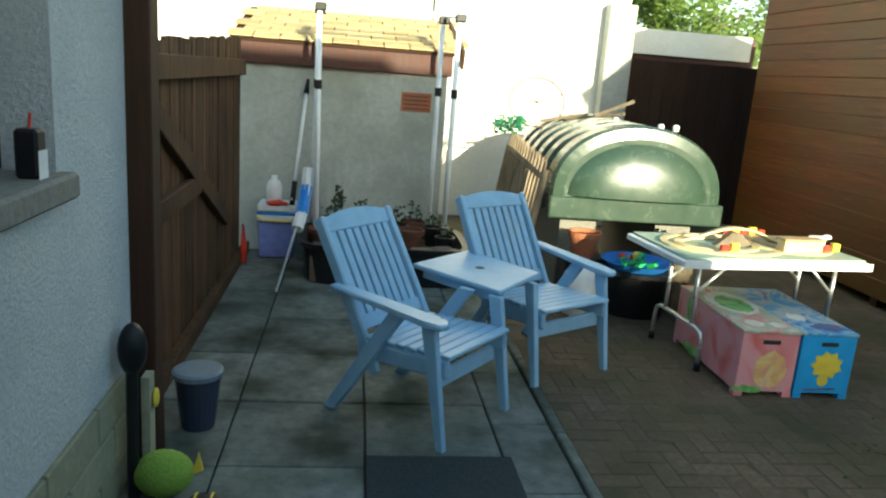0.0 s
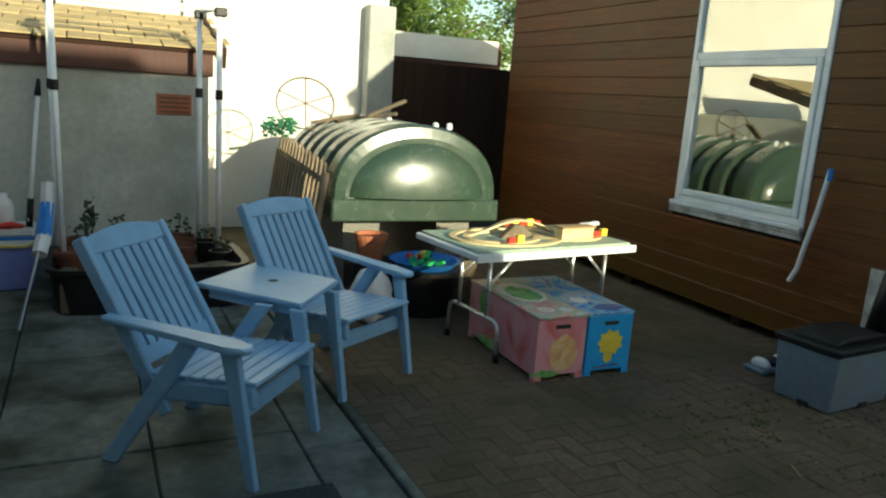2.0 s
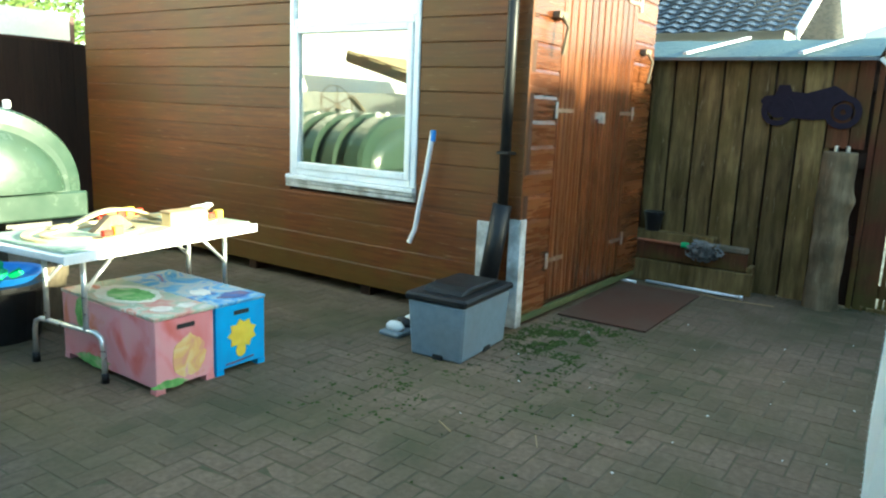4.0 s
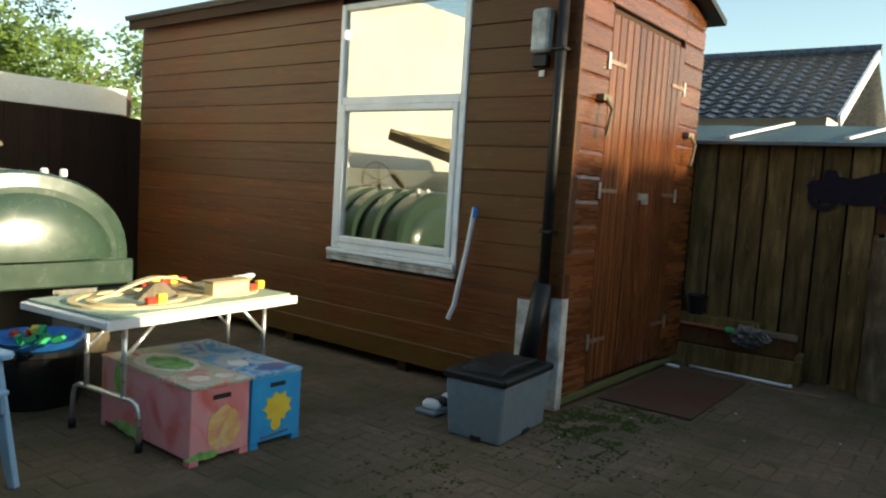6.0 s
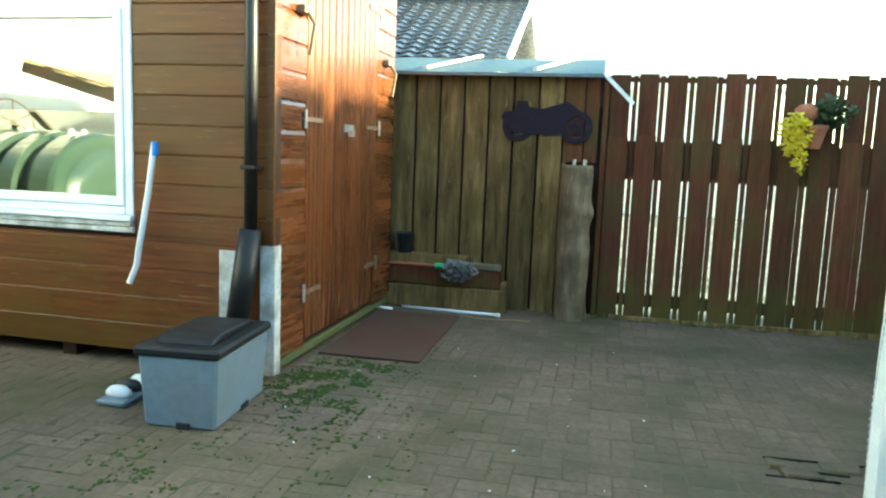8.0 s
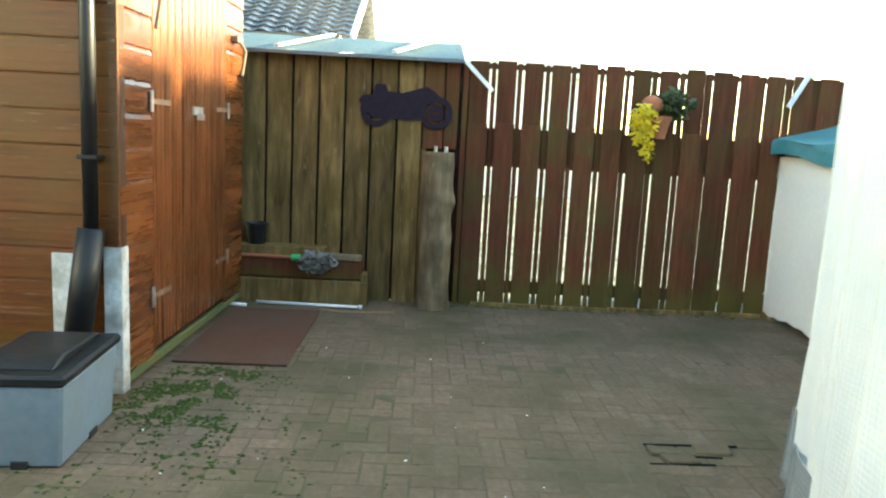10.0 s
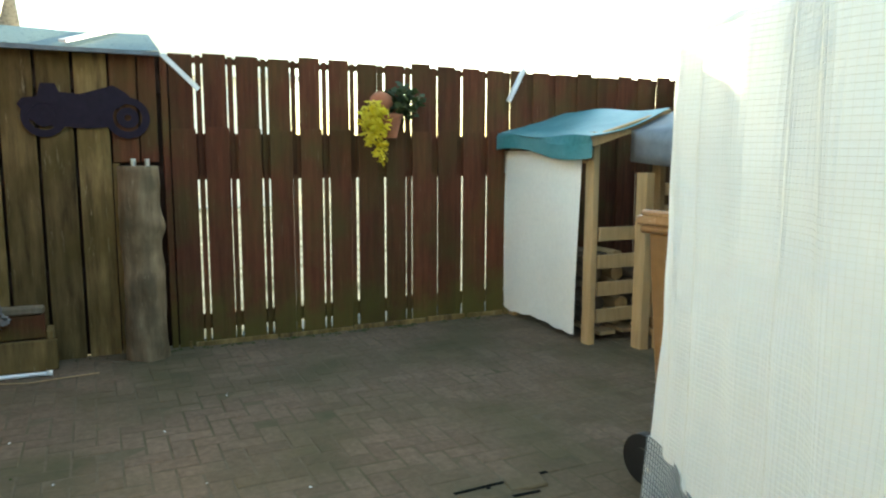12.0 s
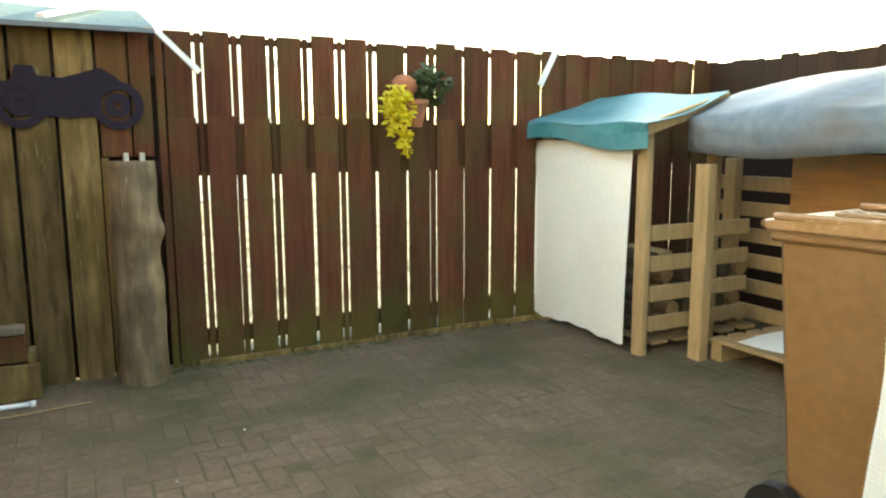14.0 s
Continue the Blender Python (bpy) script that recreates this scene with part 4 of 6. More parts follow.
for cx, cy, n in ((0.66, 0.64, 5), (1.08, 0.19, 2), (0.31, 0.13, 2)):
    tr = thing("toy_train", "small red toy train on the wooden track", "toy", TT, group="toy trains")
    for i in range(n):
        part("wagon", boxed(cx + i * 0.065, cx + i * 0.065 + 0.055, cy - 0.018, cy + 0.018, BZ + 0.02, BZ + 0.055 + 0.015 * (i % 2)), "toy_red" if i % 2 == 0 else "toy_yellow", tr, bevel=0.004)
bl = bmesh.new()
pipe(bl, [(1.20, 0.30, BZ + 0.08), (1.26, 0.26, BZ + 0.09), (1.34, 0.28, BZ + 0.09), (1.38, 0.36, BZ + 0.08)], 0.014)
rod(bl, (1.21, 0.30, BZ), (1.21, 0.30, BZ + 0.08), 0.012)
rod(bl, (1.37, 0.36, BZ), (1.37, 0.36, BZ + 0.08), 0.012)
solid("toy_viaduct", bl, "white_plastic", "white curved toy viaduct with two piers", "toy", m=TT @ Matrix.Translation((-0.14, 0, 0)))


# painted toy boxes
def toy_box(m, w, d, h, material, label, faces, top):
    t = thing("toy_box", label, "toy box", m, group="painted toy boxes")
    part("carcass", boxed(0, w, 0, d, 0.03, h - 0.02), material, t, bevel=0.004)
    part("lid", boxed(-0.004, w + 0.004, -0.006, d + 0.004, h - 0.018, h), top, t, bevel=0.004)
    part("hand_hole", boxed(w * 0.36, w * 0.66, -0.003, 0.004, h * 0.80, h * 0.86), "gasket", t)
    for x in (0.0, w - 0.05):
        for y in (0.0, d - 0.05):
            part("foot", boxed(x, x + 0.05, y, y + 0.05, 0, 0.03), material, t)
    for nm, poly, where, mt in faces:
        if where == "front":
            mm = Matrix(((1, 0, 0, 0), (0, 0, -1, -0.0005), (0, 1, 0, 0), (0, 0, 0, 1)))
        elif where == "side":
            mm = Matrix(((0, 0, -1, -0.0005), (-1, 0, 0, d), (0, 1, 0, 0), (0, 0, 0, 1)))
        else:
            mm = Matrix.Translation((0, 0, h + 0.0005))
        part(nm, prism(bmesh.new(), poly, mm, 0.003), mt, t)
    return t


def splat(cx, cy, rx, ry, n=18, wob=0.15, seed=1):
    r = random.Random(seed)
    return [(cx + rx * math.cos(2 * math.pi * i / n) * (1 + r.uniform(-wob, wob)), cy + ry * math.sin(2 * math.pi * i / n) * (1 + r.uniform(-wob, wob))) for i in range(n)]


PB = pose(2.015, 3.43, 0, 0, 0, -1.5)
pink = toy_box(PB, 0.335, 0.86, 0.39, "pink_sides", "pink hand-painted wooden toy box under the table", [
    ("daub", splat(0.185, 0.165, 0.095, 0.105, n=30, wob=0.10, seed=2), "front", "ochre_patch"),
    ("daub", splat(0.07, 0.045, 0.09, 0.02, n=30, wob=0.3, seed=3), "front", "green_ring"),
    ("daub", splat(0.17, 0.50, 0.14, 0.22, n=40, wob=0.06, seed=4), "top", "paint_white"),
    ("daub", splat(0.12, 0.12, 0.05, 0.05, n=24, wob=0.2, seed=6), "top", "paint_white"),
    ("daub", splat(0.25, 0.10, 0.05, 0.04, n=24, wob=0.2, seed=18), "top", "paint_white"),
    ("daub", splat(0.20, 0.29, 0.06, 0.09, n=30, wob=0.15, seed=7), "side", "green_ring"),
    ("daub", splat(0.30, 0.05, 0.16, 0.03, n=30, wob=0.25, seed=8), "side", "green_ring"),
], "pink_top")
part("painted_patch", prism(bmesh.new(), splat(0.165, 0.47, 0.10, 0.16, n=40, wob=0.09, seed=9), Matrix.Translation((0, 0, 0.3940)), 0.002), "green_ring", pink)
BBX = pose(2.362, 3.42, 0, 0, 0, -1.0)
tbx = toy_box(BBX, 0.325, 0.86, 0.39, "box_blue", "sky blue hand-painted wooden toy box under the table", [
    ("daub", [(0.17 + r_ * math.cos(math.pi * k / 9), 0.20 + r_ * 0.88 * math.sin(math.pi * k / 9)) for k in range(18) for r_ in (0.098 if k % 2 else 0.074,)], "front", "toy_yellow"),
    ("daub", splat(0.160, 0.115, 0.032, 0.040, n=20, wob=0.06, seed=13), "front", "toy_yellow"),
    ("writing_bar", [(0.06, 0.045), (0.245, 0.055), (0.245, 0.066), (0.06, 0.056)], "front", "paint_navy"),
    ("daub", splat(0.20, 0.10, 0.09, 0.06, n=30, wob=0.2, seed=14), "top", "paint_navy"),
    ("daub", splat(0.10, 0.26, 0.05, 0.07, n=30, wob=0.2, seed=15), "top", "paint_white"),
], "blue_top")

# oil tank on piers
TK = pose(1.385, 5.35, 0, 0, 0, -2)
tank = thing("oil_tank", "glossy green plastic oil tank with domed end", "oil tank", TK)
TW, TH0, TH1, TLEN = 1.385, 0.60, 1.35, 1.75


def tank_outline(grow, z0):
    pts = []
    for i in range(25):
        a = math.pi * i / 24
        pts.append((TW / 2 + (TW / 2 + grow) * math.cos(a), z0 + (TH1 - 0.78 + grow) * math.sin(a) ** 0.85))
    return pts


def tank_ring(y, grow, low):
    p = tank_outline(grow, 0.78)
    return [Vector((x, y, z)) for x, z in p] + [Vector((0 - grow + 0.03, y, low)), Vector((TW + grow - 0.03, y, low))][::1]


def loft(rings):
    bm = bmesh.new()
    vs = [[bm.verts.new(p) for p in r] for r in rings]
    for a, b in zip(vs, vs[1:]):
        for i in range(len(a)):
            j = (i + 1) % len(a)
            bm.faces.new((a[i], a[j], b[j], b[i]))
    bm.faces.new(vs[0][::-1])
    bm.faces.new(vs[-1])
    return bm


rings = []
rings.append(tank_ring(0.0, -0.10, TH0 + 0.01))
rings.append(tank_ring(0.015, -0.02, TH0))
rings.append(tank_ring(0.06, 0.0, TH0))
y = 0.24
while y < TLEN - 0.1:
    rings += [tank_ring(y, 0.0, TH0), tank_ring(y + 0.025, -0.085, TH0), tank_ring(y + 0.14, -0.085, TH0), tank_ring(y + 0.16, 0.0, TH0)]
    y += 0.30
rings += [tank_ring(TLEN, 0.0, TH0), tank_ring(TLEN + 0.05, -0.1, TH0)]
part("shell", loft(rings), "green_tank", tank)


def dome(u, v):
    a = math.pi * u
    k = v
    x = TW / 2 + 0.56 * k * math.cos(a)
    z = 0.79 + 0.42 * k * math.sin(a)
    return Vector((x, -0.005 - 0.13 * math.sqrt(max(0, 1 - k * k)), z))


part("domed_end", sheet(bmesh.new(), dome, 28, 10), "green_tank", tank, smooth=True)
part("skirt", boxed(-0.01, TW + 0.01, -0.03, 0.0, TH0 - 0.0, 0.775), "green_tank", tank, bevel=0.012)
for x, y in ((0.85, 0.12), (0.98, 0.14), (0.70, 0.8)):
    part("cap", turned(bmesh.new(), [(0.024, 0), (0.024, 0.04), (0.014, 0.05)], 16, (x, y, TH1 - 0.03)), "white_plastic", tank)
part("saddle", boxed(0.15, 0.45, 0.2, 1.6, -0.03, TH0), "mortar", tank, "concrete block pier")
part("saddle", boxed(0.95, 1.25, 0.2, 1.6, -0.03, TH0), "mortar", tank, "concrete block pier")

# rack of thin slats leaning along the tank
rk = thing("trellis_panel", "slatted timber trellis leaning against the oil tank", "trellis")
for i in range(14):
    t = i / 13
    p = Vector((1.31, 5.29, 0.0)).lerp(Vector((1.38, 6.95, 0.0)), t)
    hgt = 1.04 + 0.10 * t
    bm = bmesh.new()
    prism(bm, [(-0.024, 0.36), (0.024, 0.36), (0.024, hgt - 0.03), (0.0, hgt + 0.01), (-0.024, hgt - 0.03)], Matrix(((0, 0.15, 1, p.x - 0.17), (1, 0, 0, p.y), (0, 1, 0, 0), (0, 0, 0, 1))), 0.016)
    part("slat", bm, "pale_slat", rk)
part("rail", beam(bmesh.new(), (1.285, 5.26, 0.92), (1.365, 6.97, 0.98), 0.02, 0.045), "pale_slat", rk)
part("rail", beam(bmesh.new(), (1.22, 5.26, 0.50), (1.30, 6.97, 0.54), 0.02, 0.045), "pale_slat", rk)
part("leg", beam(bmesh.new(), (1.15, 5.24, 0.0), (1.295, 5.24, 0.98), 0.04, 0.04, up=(0, 1, 0)), "pale_slat", rk)
part("leg", beam(bmesh.new(), (1.22, 6.99, 0.0), (1.37, 6.99, 1.0), 0.04, 0.04, up=(0, 1, 0)), "pale_slat", rk)
# wire hoop and leaves on the tank
hp = bmesh.new()
hc = Vector((1.57, 6.85, 1.43))
pipe(hp, [hc + Vector((0.27 * math.cos(a), 0.05 * math.sin(a), 0.23 * math.sin(a))) for a in [2 * math.pi * k / 28 for k in range(29)]], 0.008, 6)
for a in (0.4, 1.6, 2.7):
    pipe(hp, [hc - Vector((0.27 * math.cos(a), 0, 0.23 * math.sin(a))), hc + Vector((0.27 * math.cos(a), 0, 0.23 * math.sin(a)))], 0.006, 6)
solid("wire_hoop", hp, "bark", "round wire plant hoop standing on the oil tank", "hoop")
cl = thing("trailing_plant", "green trailing plant on the end of the tank", "plant")
part("foliage", leaves(bmesh.new(), (1.27, 6.6, 1.22), (0.16, 0.25, 0.10), 160, 0.06, random.Random(3)), "emerald", cl)
for a, b, c in (((1.81, 6.6, 1.30), (2.21, 6.2, 1.40), 0.05), ((1.91, 6.1, 1.37), (2.21, 6.0, 1.52), 0.07), ((1.61, 6.8, 1.26), (2.01, 6.6, 1.36), 0.04)):
    solid("timber_offcut", beam(bmesh.new(), a, b, c, 0.03), "grey_wood", "weathered timber offcut lying on the tank", "offcut", group="offcuts on the tank", bevel=0.003)


# pots
def flower_pot(x, y, z, r, h, material="terracotta", label="round terracotta flower pot with thick rim", seed=None):
    p = thing("flower_pot", label, "flower pot", pose(x, y, z))
    part("pot", turned(bmesh.new(), [(r * 0.72, 0), (r * 0.95, h * 0.78), (r * 1.05, h * 0.78), (r * 1.06, h), (r * 0.94, h), (r * 0.9, h * 0.85), (0.01, h * 0.84)], 20), material, p, smooth=False)
    if seed is not None:
        tagged(part("plant", leaves(bmesh.new(), (0, 0, h + r * 0.7), (r * 0.9, r * 0.9, r * 0.9), 40, r * 0.42, random.Random(seed)), "leaf_dark", p), kind="stuff")
    return p


# low black stand with tray of toys beside the tank
bs = thing("low_stand", "round black plastic water butt stand", "stand", pose(1.97, 4.93, 0))
part("drum", turned(bmesh.new(), [(0.24, 0), (0.27, 0.30), (0.29, 0.31), (0.29, 0.34), (0.02, 0.34)], 24), "black_plastic", bs)
ty = thing("toy_tray", "blue plastic tray heaped with bright toys", "tray", pose(1.97, 4.90, 0.34))
part("tray", turned(bmesh.new(), [(0.20, 0), (0.26, 0.05), (0.27, 0.055), (0.24, 0.05), (0.18, 0.012), (0.01, 0.012)], 24), "toy_blue", ty)
r5 = random.Random(8)
for i in range(16):
    a, d = r5.uniform(0, 6.28), r5.uniform(0, 0.15)
    tb_ = bmesh.new()
    mm = Matrix.Translation((d * math.cos(a), d * math.sin(a), 0.04 + r5.uniform(0, 0.05))) @ Euler((r5.uniform(0, 3), r5.uniform(0, 3), r5.uniform(0, 3))).to_matrix().to_4x4()
    box(tb_, -0.04, 0.04, -0.02, 0.02, -0.015, 0.015, mm)
    solid("toy_brick", tb_, r5.choice(["toy_green", "toy_yellow", "toy_red", "toy_green"]), "small bright plastic toy in the tray", "toy", group="toys in the tray", bevel=0.004, m=pose(1.97, 4.90, 0.34))
flower_pot(1.62, 5.12, 0.36, 0.12, 0.19)
solid("pot_stand", boxed(1.46, 1.78, 5.0, 5.25, -0.03, 0.36), "black_plastic", "dark plastic crate under the flower pot", "crate", bevel=0.01)
solid("white_bag", blob(bmesh.new(), (1.48, 4.70, 0.19), (0.15, 0.12, 0.20), 3, 0.012), "white_plastic", "crumpled white plastic sack on the ground", "sack", smooth=True)
flower_pot(2.35, 5.05, 0.0, 0.12, 0.36, "grey_wood", "small buff pot standing beside the tank")

# wide shallow black trough with pots, in front of the outhouse
TRX0, TRX1, TRY0, TRY1 = -0.52, 0.78, 5.25, 6.15
tg = thing("black_trough", "wide shallow black plastic trough filled with soil", "trough")


def trough(u, v):
    a = 2 * math.pi * u
    sx, sy = (TRX1 - TRX0) / 2, (TRY1 - TRY0) / 2
    c, s = math.cos(a), math.sin(a)
    px, py = math.copysign(abs(c) ** 0.35, c), math.copysign(abs(s) ** 0.35, s)
    prof = [(0.94, 0.0), (0.98, 0.26), (1.03, 0.28), (1.03, 0.31), (0.95, 0.305), (0.93, 0.20)]
    k = min(int(v * 5 + 0.01), 5)
    r, z = prof[k]
    return Vector(((TRX0 + TRX1) / 2 + sx * r * px, (TRY0 + TRY1) / 2 + sy * r * py, z))


part("basin", sheet(bmesh.new(), trough, 48, 5), "black_plastic", tg)
part("soil_fill", boxed(TRX0 + 0.08, TRX1 - 0.08, TRY0 + 0.06, TRY1 - 0.06, 0.01, 0.21), "bark", tg)
for x, y, r, h, mt, sd in ((-0.30, 5.85, 0.10, 0.20, "old_terracotta", 1), (-0.02, 5.95, 0.11, 0.18, "dark_board", 2), (0.22, 5.85, 0.11, 0.17, "black_plastic", 3),
                           (0.38, 5.98, 0.10, 0.18, "old_terracotta", 4), (0.55, 5.85, 0.09, 0.16, "black_plastic", 5), (-0.15, 5.65, 0.09, 0.14, "black_plastic", 6), (-0.36, 5.62, 0.12, 0.16, "old_terracotta", None), (0.10, 5.60, 0.10, 0.16, "dark_board", 7), (0.34, 5.66, 0.11, 0.17, "old_terracotta", None), (0.62, 5.62, 0.08, 0.13, "black_plastic", 8)):
    flower_pot(x, y, 0.21, r, h, mt, "old flower pot with straggling plant in the trough", sd)
pl = thing("potted_shrub", "straggling dark green shrub in the trough", "plant", pose(-0.25, 5.95, 0.21))
part("stem", rod(bmesh.new(), (0, 0, 0), (0.03, 0, 0.42), 0.008, 0.004, 6), "bark", pl)
part("foliage", leaves(bmesh.new(), (0.0, 0, 0.34), (0.05, 0.05, 0.14), 70, 0.045, random.Random(5)), "leaf_dark", pl)
orn = bmesh.new()
turned(orn, [(0.05, 0), (0.06, 0.05), (0.035, 0.16), (0.05, 0.22), (0.03, 0.30), (0.005, 0.33)], 14)
solid("garden_ornament", orn, "black_plastic", "small dark garden ornament standing in the trough", "ornament", m=pose(0.05, 5.72, 0.21), smooth=True)
for i, (x, y) in enumerate(((0.42, 5.42), (0.58, 5.5), (0.66, 5.40), (-0.40, 5.42))):
    solid("edging_stone", boxed(-0.09, 0.09, -0.05, 0.05, 0, 0.07), "grey_wood", "rough grey edging stone lying in the trough", "stone", group="edging stones", bevel=0.012, m=pose(x, y, 0.21, 0, 0, 25 * i))

# white tubular gazebo frame
gz = thing("gazebo_frame", "white tubular pop-up gazebo frame with black joints", "gazebo")
LEGS = ((-0.45, 5.72, 0.03), (-0.47, 6.08, 0.0), (0.62, 5.72, 0.0), (0.53, 6.08, 0.0))
for x, y, dx in LEGS:
    part("leg", rod(bmesh.new(), (x + dx, y, 0.21), (x, y, 2.06), 0.021, seg=12), "white_metal", gz, smooth=True)
    part("joint", rod(bmesh.new(), (x + dx * 0.35, y, 1.44), (x + dx * 0.3, y, 1.51), 0.028), "black_plastic", gz)
    part("foot", rod(bmesh.new(), (x + dx, y, 0.21), (x + dx, y, 0.30), 0.027), "black_plastic", gz)
    part("corner_bracket", boxed(x - 0.035, x + 0.05, y - 0.04, y + 0.04, 2.02, 2.08), "black_plastic", gz, bevel=0.008)
for a, b in ((0, 2), (1, 3), (0, 1), (2, 3)):
    (xa, ya, _), (xb, yb, _) = LEGS[a], LEGS[b]
    part("top_rail", rod(bmesh.new(), (xa, ya, 2.07), (xb, yb, 2.07), 0.014), "white_metal", gz, smooth=True)

# cool box with bottle, brushes, bagged parasol
CB = pose(-0.92, 6.0, 0)
cool = thing("cool_box", "lilac blue cool box with white lid", "cool box", CB)
part("body", prism(bmesh.new(), [(0.02, 0), (0.29, 0), (0.31, 0.32), (0, 0.32)], Matrix(((1, 0, 0, 0), (0, 0, 1, 0), (0, 1, 0, 0), (0, 0, 0, 1))), 0.26), "cooler_blue", cool, bevel=0.012)
part("band", boxed(-0.01, 0.32, -0.012, 0.27, 0.32, 0.37), "white_plastic", cool, bevel=0.008)
part("stripe", boxed(-0.006, 0.316, -0.008, 0.266, 0.37, 0.395), "toy_blue", cool)
part("lid", boxed(-0.005, 0.315, -0.01, 0.268, 0.395, 0.46), "white_plastic", cool, bevel=0.014)
part("handle", pipe(bmesh.new(), [(0.0, -0.02, 0.36), (0.05, -0.035, 0.33), (0.26, -0.035, 0.33), (0.31, -0.02, 0.36)], 0.008), "toy_yellow", cool)
solid("plastic_bottle", turned(bmesh.new(), [(0.055, 0), (0.065, 0.02), (0.065, 0.14), (0.05, 0.18), (0.025, 0.20), (0.025, 0.23)], 16), "white_plastic", "white plastic bottle standing on the cool box", "bottle", m=pose(-0.80, 6.12, 0.46), smooth=True)
solid("red_cloth", blob(bmesh.new(), (0, 0, 0.012), (0.10, 0.05, 0.025), 2, 0.006), "toy_red", "crumpled red cloth lying on the cool box", "cloth", m=pose(-0.76, 6.02, 0.46))
br = thing("telescopic_pole", "white telescopic pole with black grips leaning on the wall", "pole")
part("pole", rod(bmesh.new(), (-0.64, 6.02, 0.50), (-0.56, 6.26, 1.42), 0.015), "white_metal", br, smooth=True)
part("grip", rod(bmesh.new(), (-0.64, 6.02, 0.46), (-0.625, 6.06, 0.66), 0.022), "black_plastic", br, smooth=True)
part("tip", rod(bmesh.new(), (-0.565, 6.245, 1.38), (-0.555, 6.27, 1.50), 0.024, 0.012), "black_plastic", br, smooth=True)
um = thing("folded_parasol", "folded blue and white parasol in clear wrap", "parasol")
part("shaft", rod(bmesh.new(), (-0.66, 5.05, 0.0), (-0.50, 5.85, 0.62), 0.010), "zinc", um)
part("cloth", pipe(bmesh.new(), [(-0.56, 5.55, 0.36), (-0.53, 5.68, 0.48), (-0.505, 5.80, 0.68), (-0.50, 5.85, 0.80)], 0.05), "white_plastic", um)
part("cloth_band", pipe(bmesh.new(), [(-0.535, 5.66, 0.46), (-0.51, 5.79, 0.66)], 0.053), "toy_blue", um)
hs = bmesh.new()
pipe(hs, [(-1.0, 5.75, 0.01), (-1.01, 5.78, 0.2), (-1.01, 5.80, 0.32), (-0.99, 5.79, 0.18), (-0.98, 5.76, 0.01)], 0.012)
solid("red_hose", hs, "toy_red", "short loop of red hose by the gate", "hose", smooth=True)

# bucket, spade, soft toys by the house corner
bk_ = thing("bucket", "dark blue bucket with grey lid", "bucket", pose(-0.79, 3.0, 0) @ Matrix.Diagonal((0.86, 0.86, 0.86, 1)))
part("body", turned(bmesh.new(), [(0.085, 0), (0.115, 0.27), (0.12, 0.27), (0.12, 0.285)], 20), "navy_plastic", bk_)
part("lid", turned(bmesh.new(), [(0.128, 0.285), (0.13, 0.31), (0.115, 0.32)], 20), "grey_bin", bk_, "pale grey lid")
sp = thing("boot_scraper_brush", "black brush with long handle against the wall", "brush", pose(-0.905, 2.42, 0))
part("handle", rod(bmesh.new(), (0, 0, 0.0), (0.0, 0.02, 0.50), 0.022), "black_plastic", sp)
part("head", blob(bmesh.new(), (0, 0.03, 0.58), (0.05, 0.06, 0.10), 3), "black_plastic", sp, smooth=True)
part("board", boxed(0.02, 0.05, 0.05, 0.12, 0.0, 0.46), "plinth", sp)
part("badge", blob(bmesh.new(), (0.06, 0.10, 0.36), (0.012, 0.03, 0.04), 2), "toy_yellow", sp)
pt = thing("plush_toy", "lime green plush toy lying on the paving", "toy", pose(-0.80, 2.44, 0) @ Matrix.Diagonal((0.85, 0.85, 0.9, 1)))
part("body", blob(bmesh.new(), (0, 0, 0.10), (0.13, 0.10, 0.10), 3), "plush_green", pt, smooth=True)
part("fin", prism(bmesh.new(), [(0, 0), (0.05, 0.02), (0.03, 0.10)], pose(0.12, 0, 0.10, 90, 0, 0), 0.015), "toy_yellow", pt)
p2 = thing("plush_toy", "black and yellow striped plush toy", "toy", pose(-0.62, 2.27, 0) @ Matrix.Diagonal((0.8, 0.8, 0.8, 1)))
part("body", blob(bmesh.new(), (0, 0, 0.06), (0.10, 0.08, 0.07), 3), "black_plastic", p2, smooth=True)
for d in (-0.04, 0.03):
    part("stripe", blob(bmesh.new(), (d, 0, 0.062), (0.014, 0.081, 0.071), 3), "toy_yellow", p2, smooth=True)
tinm = thing("spray_bottle", "dark bottle with white label on the sill", "bottle", pose(-0.99, 1.91, 1.275))
part("body", boxed(-0.03, 0.03, -0.03, 0.03, 0, 0.13), "black_plastic", tinm, bevel=0.008)
part("label", boxed(0.0305, 0.032, -0.028, 0.028, 0.0, 0.075), "white_plastic", tinm)
part("straw", rod(bmesh.new(), (0, 0, 0.13), (0.005, 0, 0.17), 0.004), "toy_red", tinm)

# grey lidded storage box at the shed corner
GB = pose(3.345, 2.545, 0, 0, 0, 4)
gbx = thing("storage_box", "blue-grey plastic storage box with black lid", "storage box", GB)
gw, gd, gh = 0.60, 0.36, 0.335
tb2 = bmesh.new()
vs = [tb2.verts.new(p) for p in ((0.02, 0.0, 0.0), (gw - 0.02, 0.0, 0.0), (gw - 0.02, gd - 0.02, 0.0), (0.02, gd - 0.02, 0.0), (0, -0.02, gh), (gw, -0.02, gh), (gw, gd, gh), (0, gd, gh))]
for f in ((3, 2, 1, 0), (4, 5, 6, 7), (0, 1, 5, 4), (1, 2, 6, 5), (2, 3, 7, 6), (3, 0, 4, 7)):
    tb2.faces.new([vs[i] for i in f])
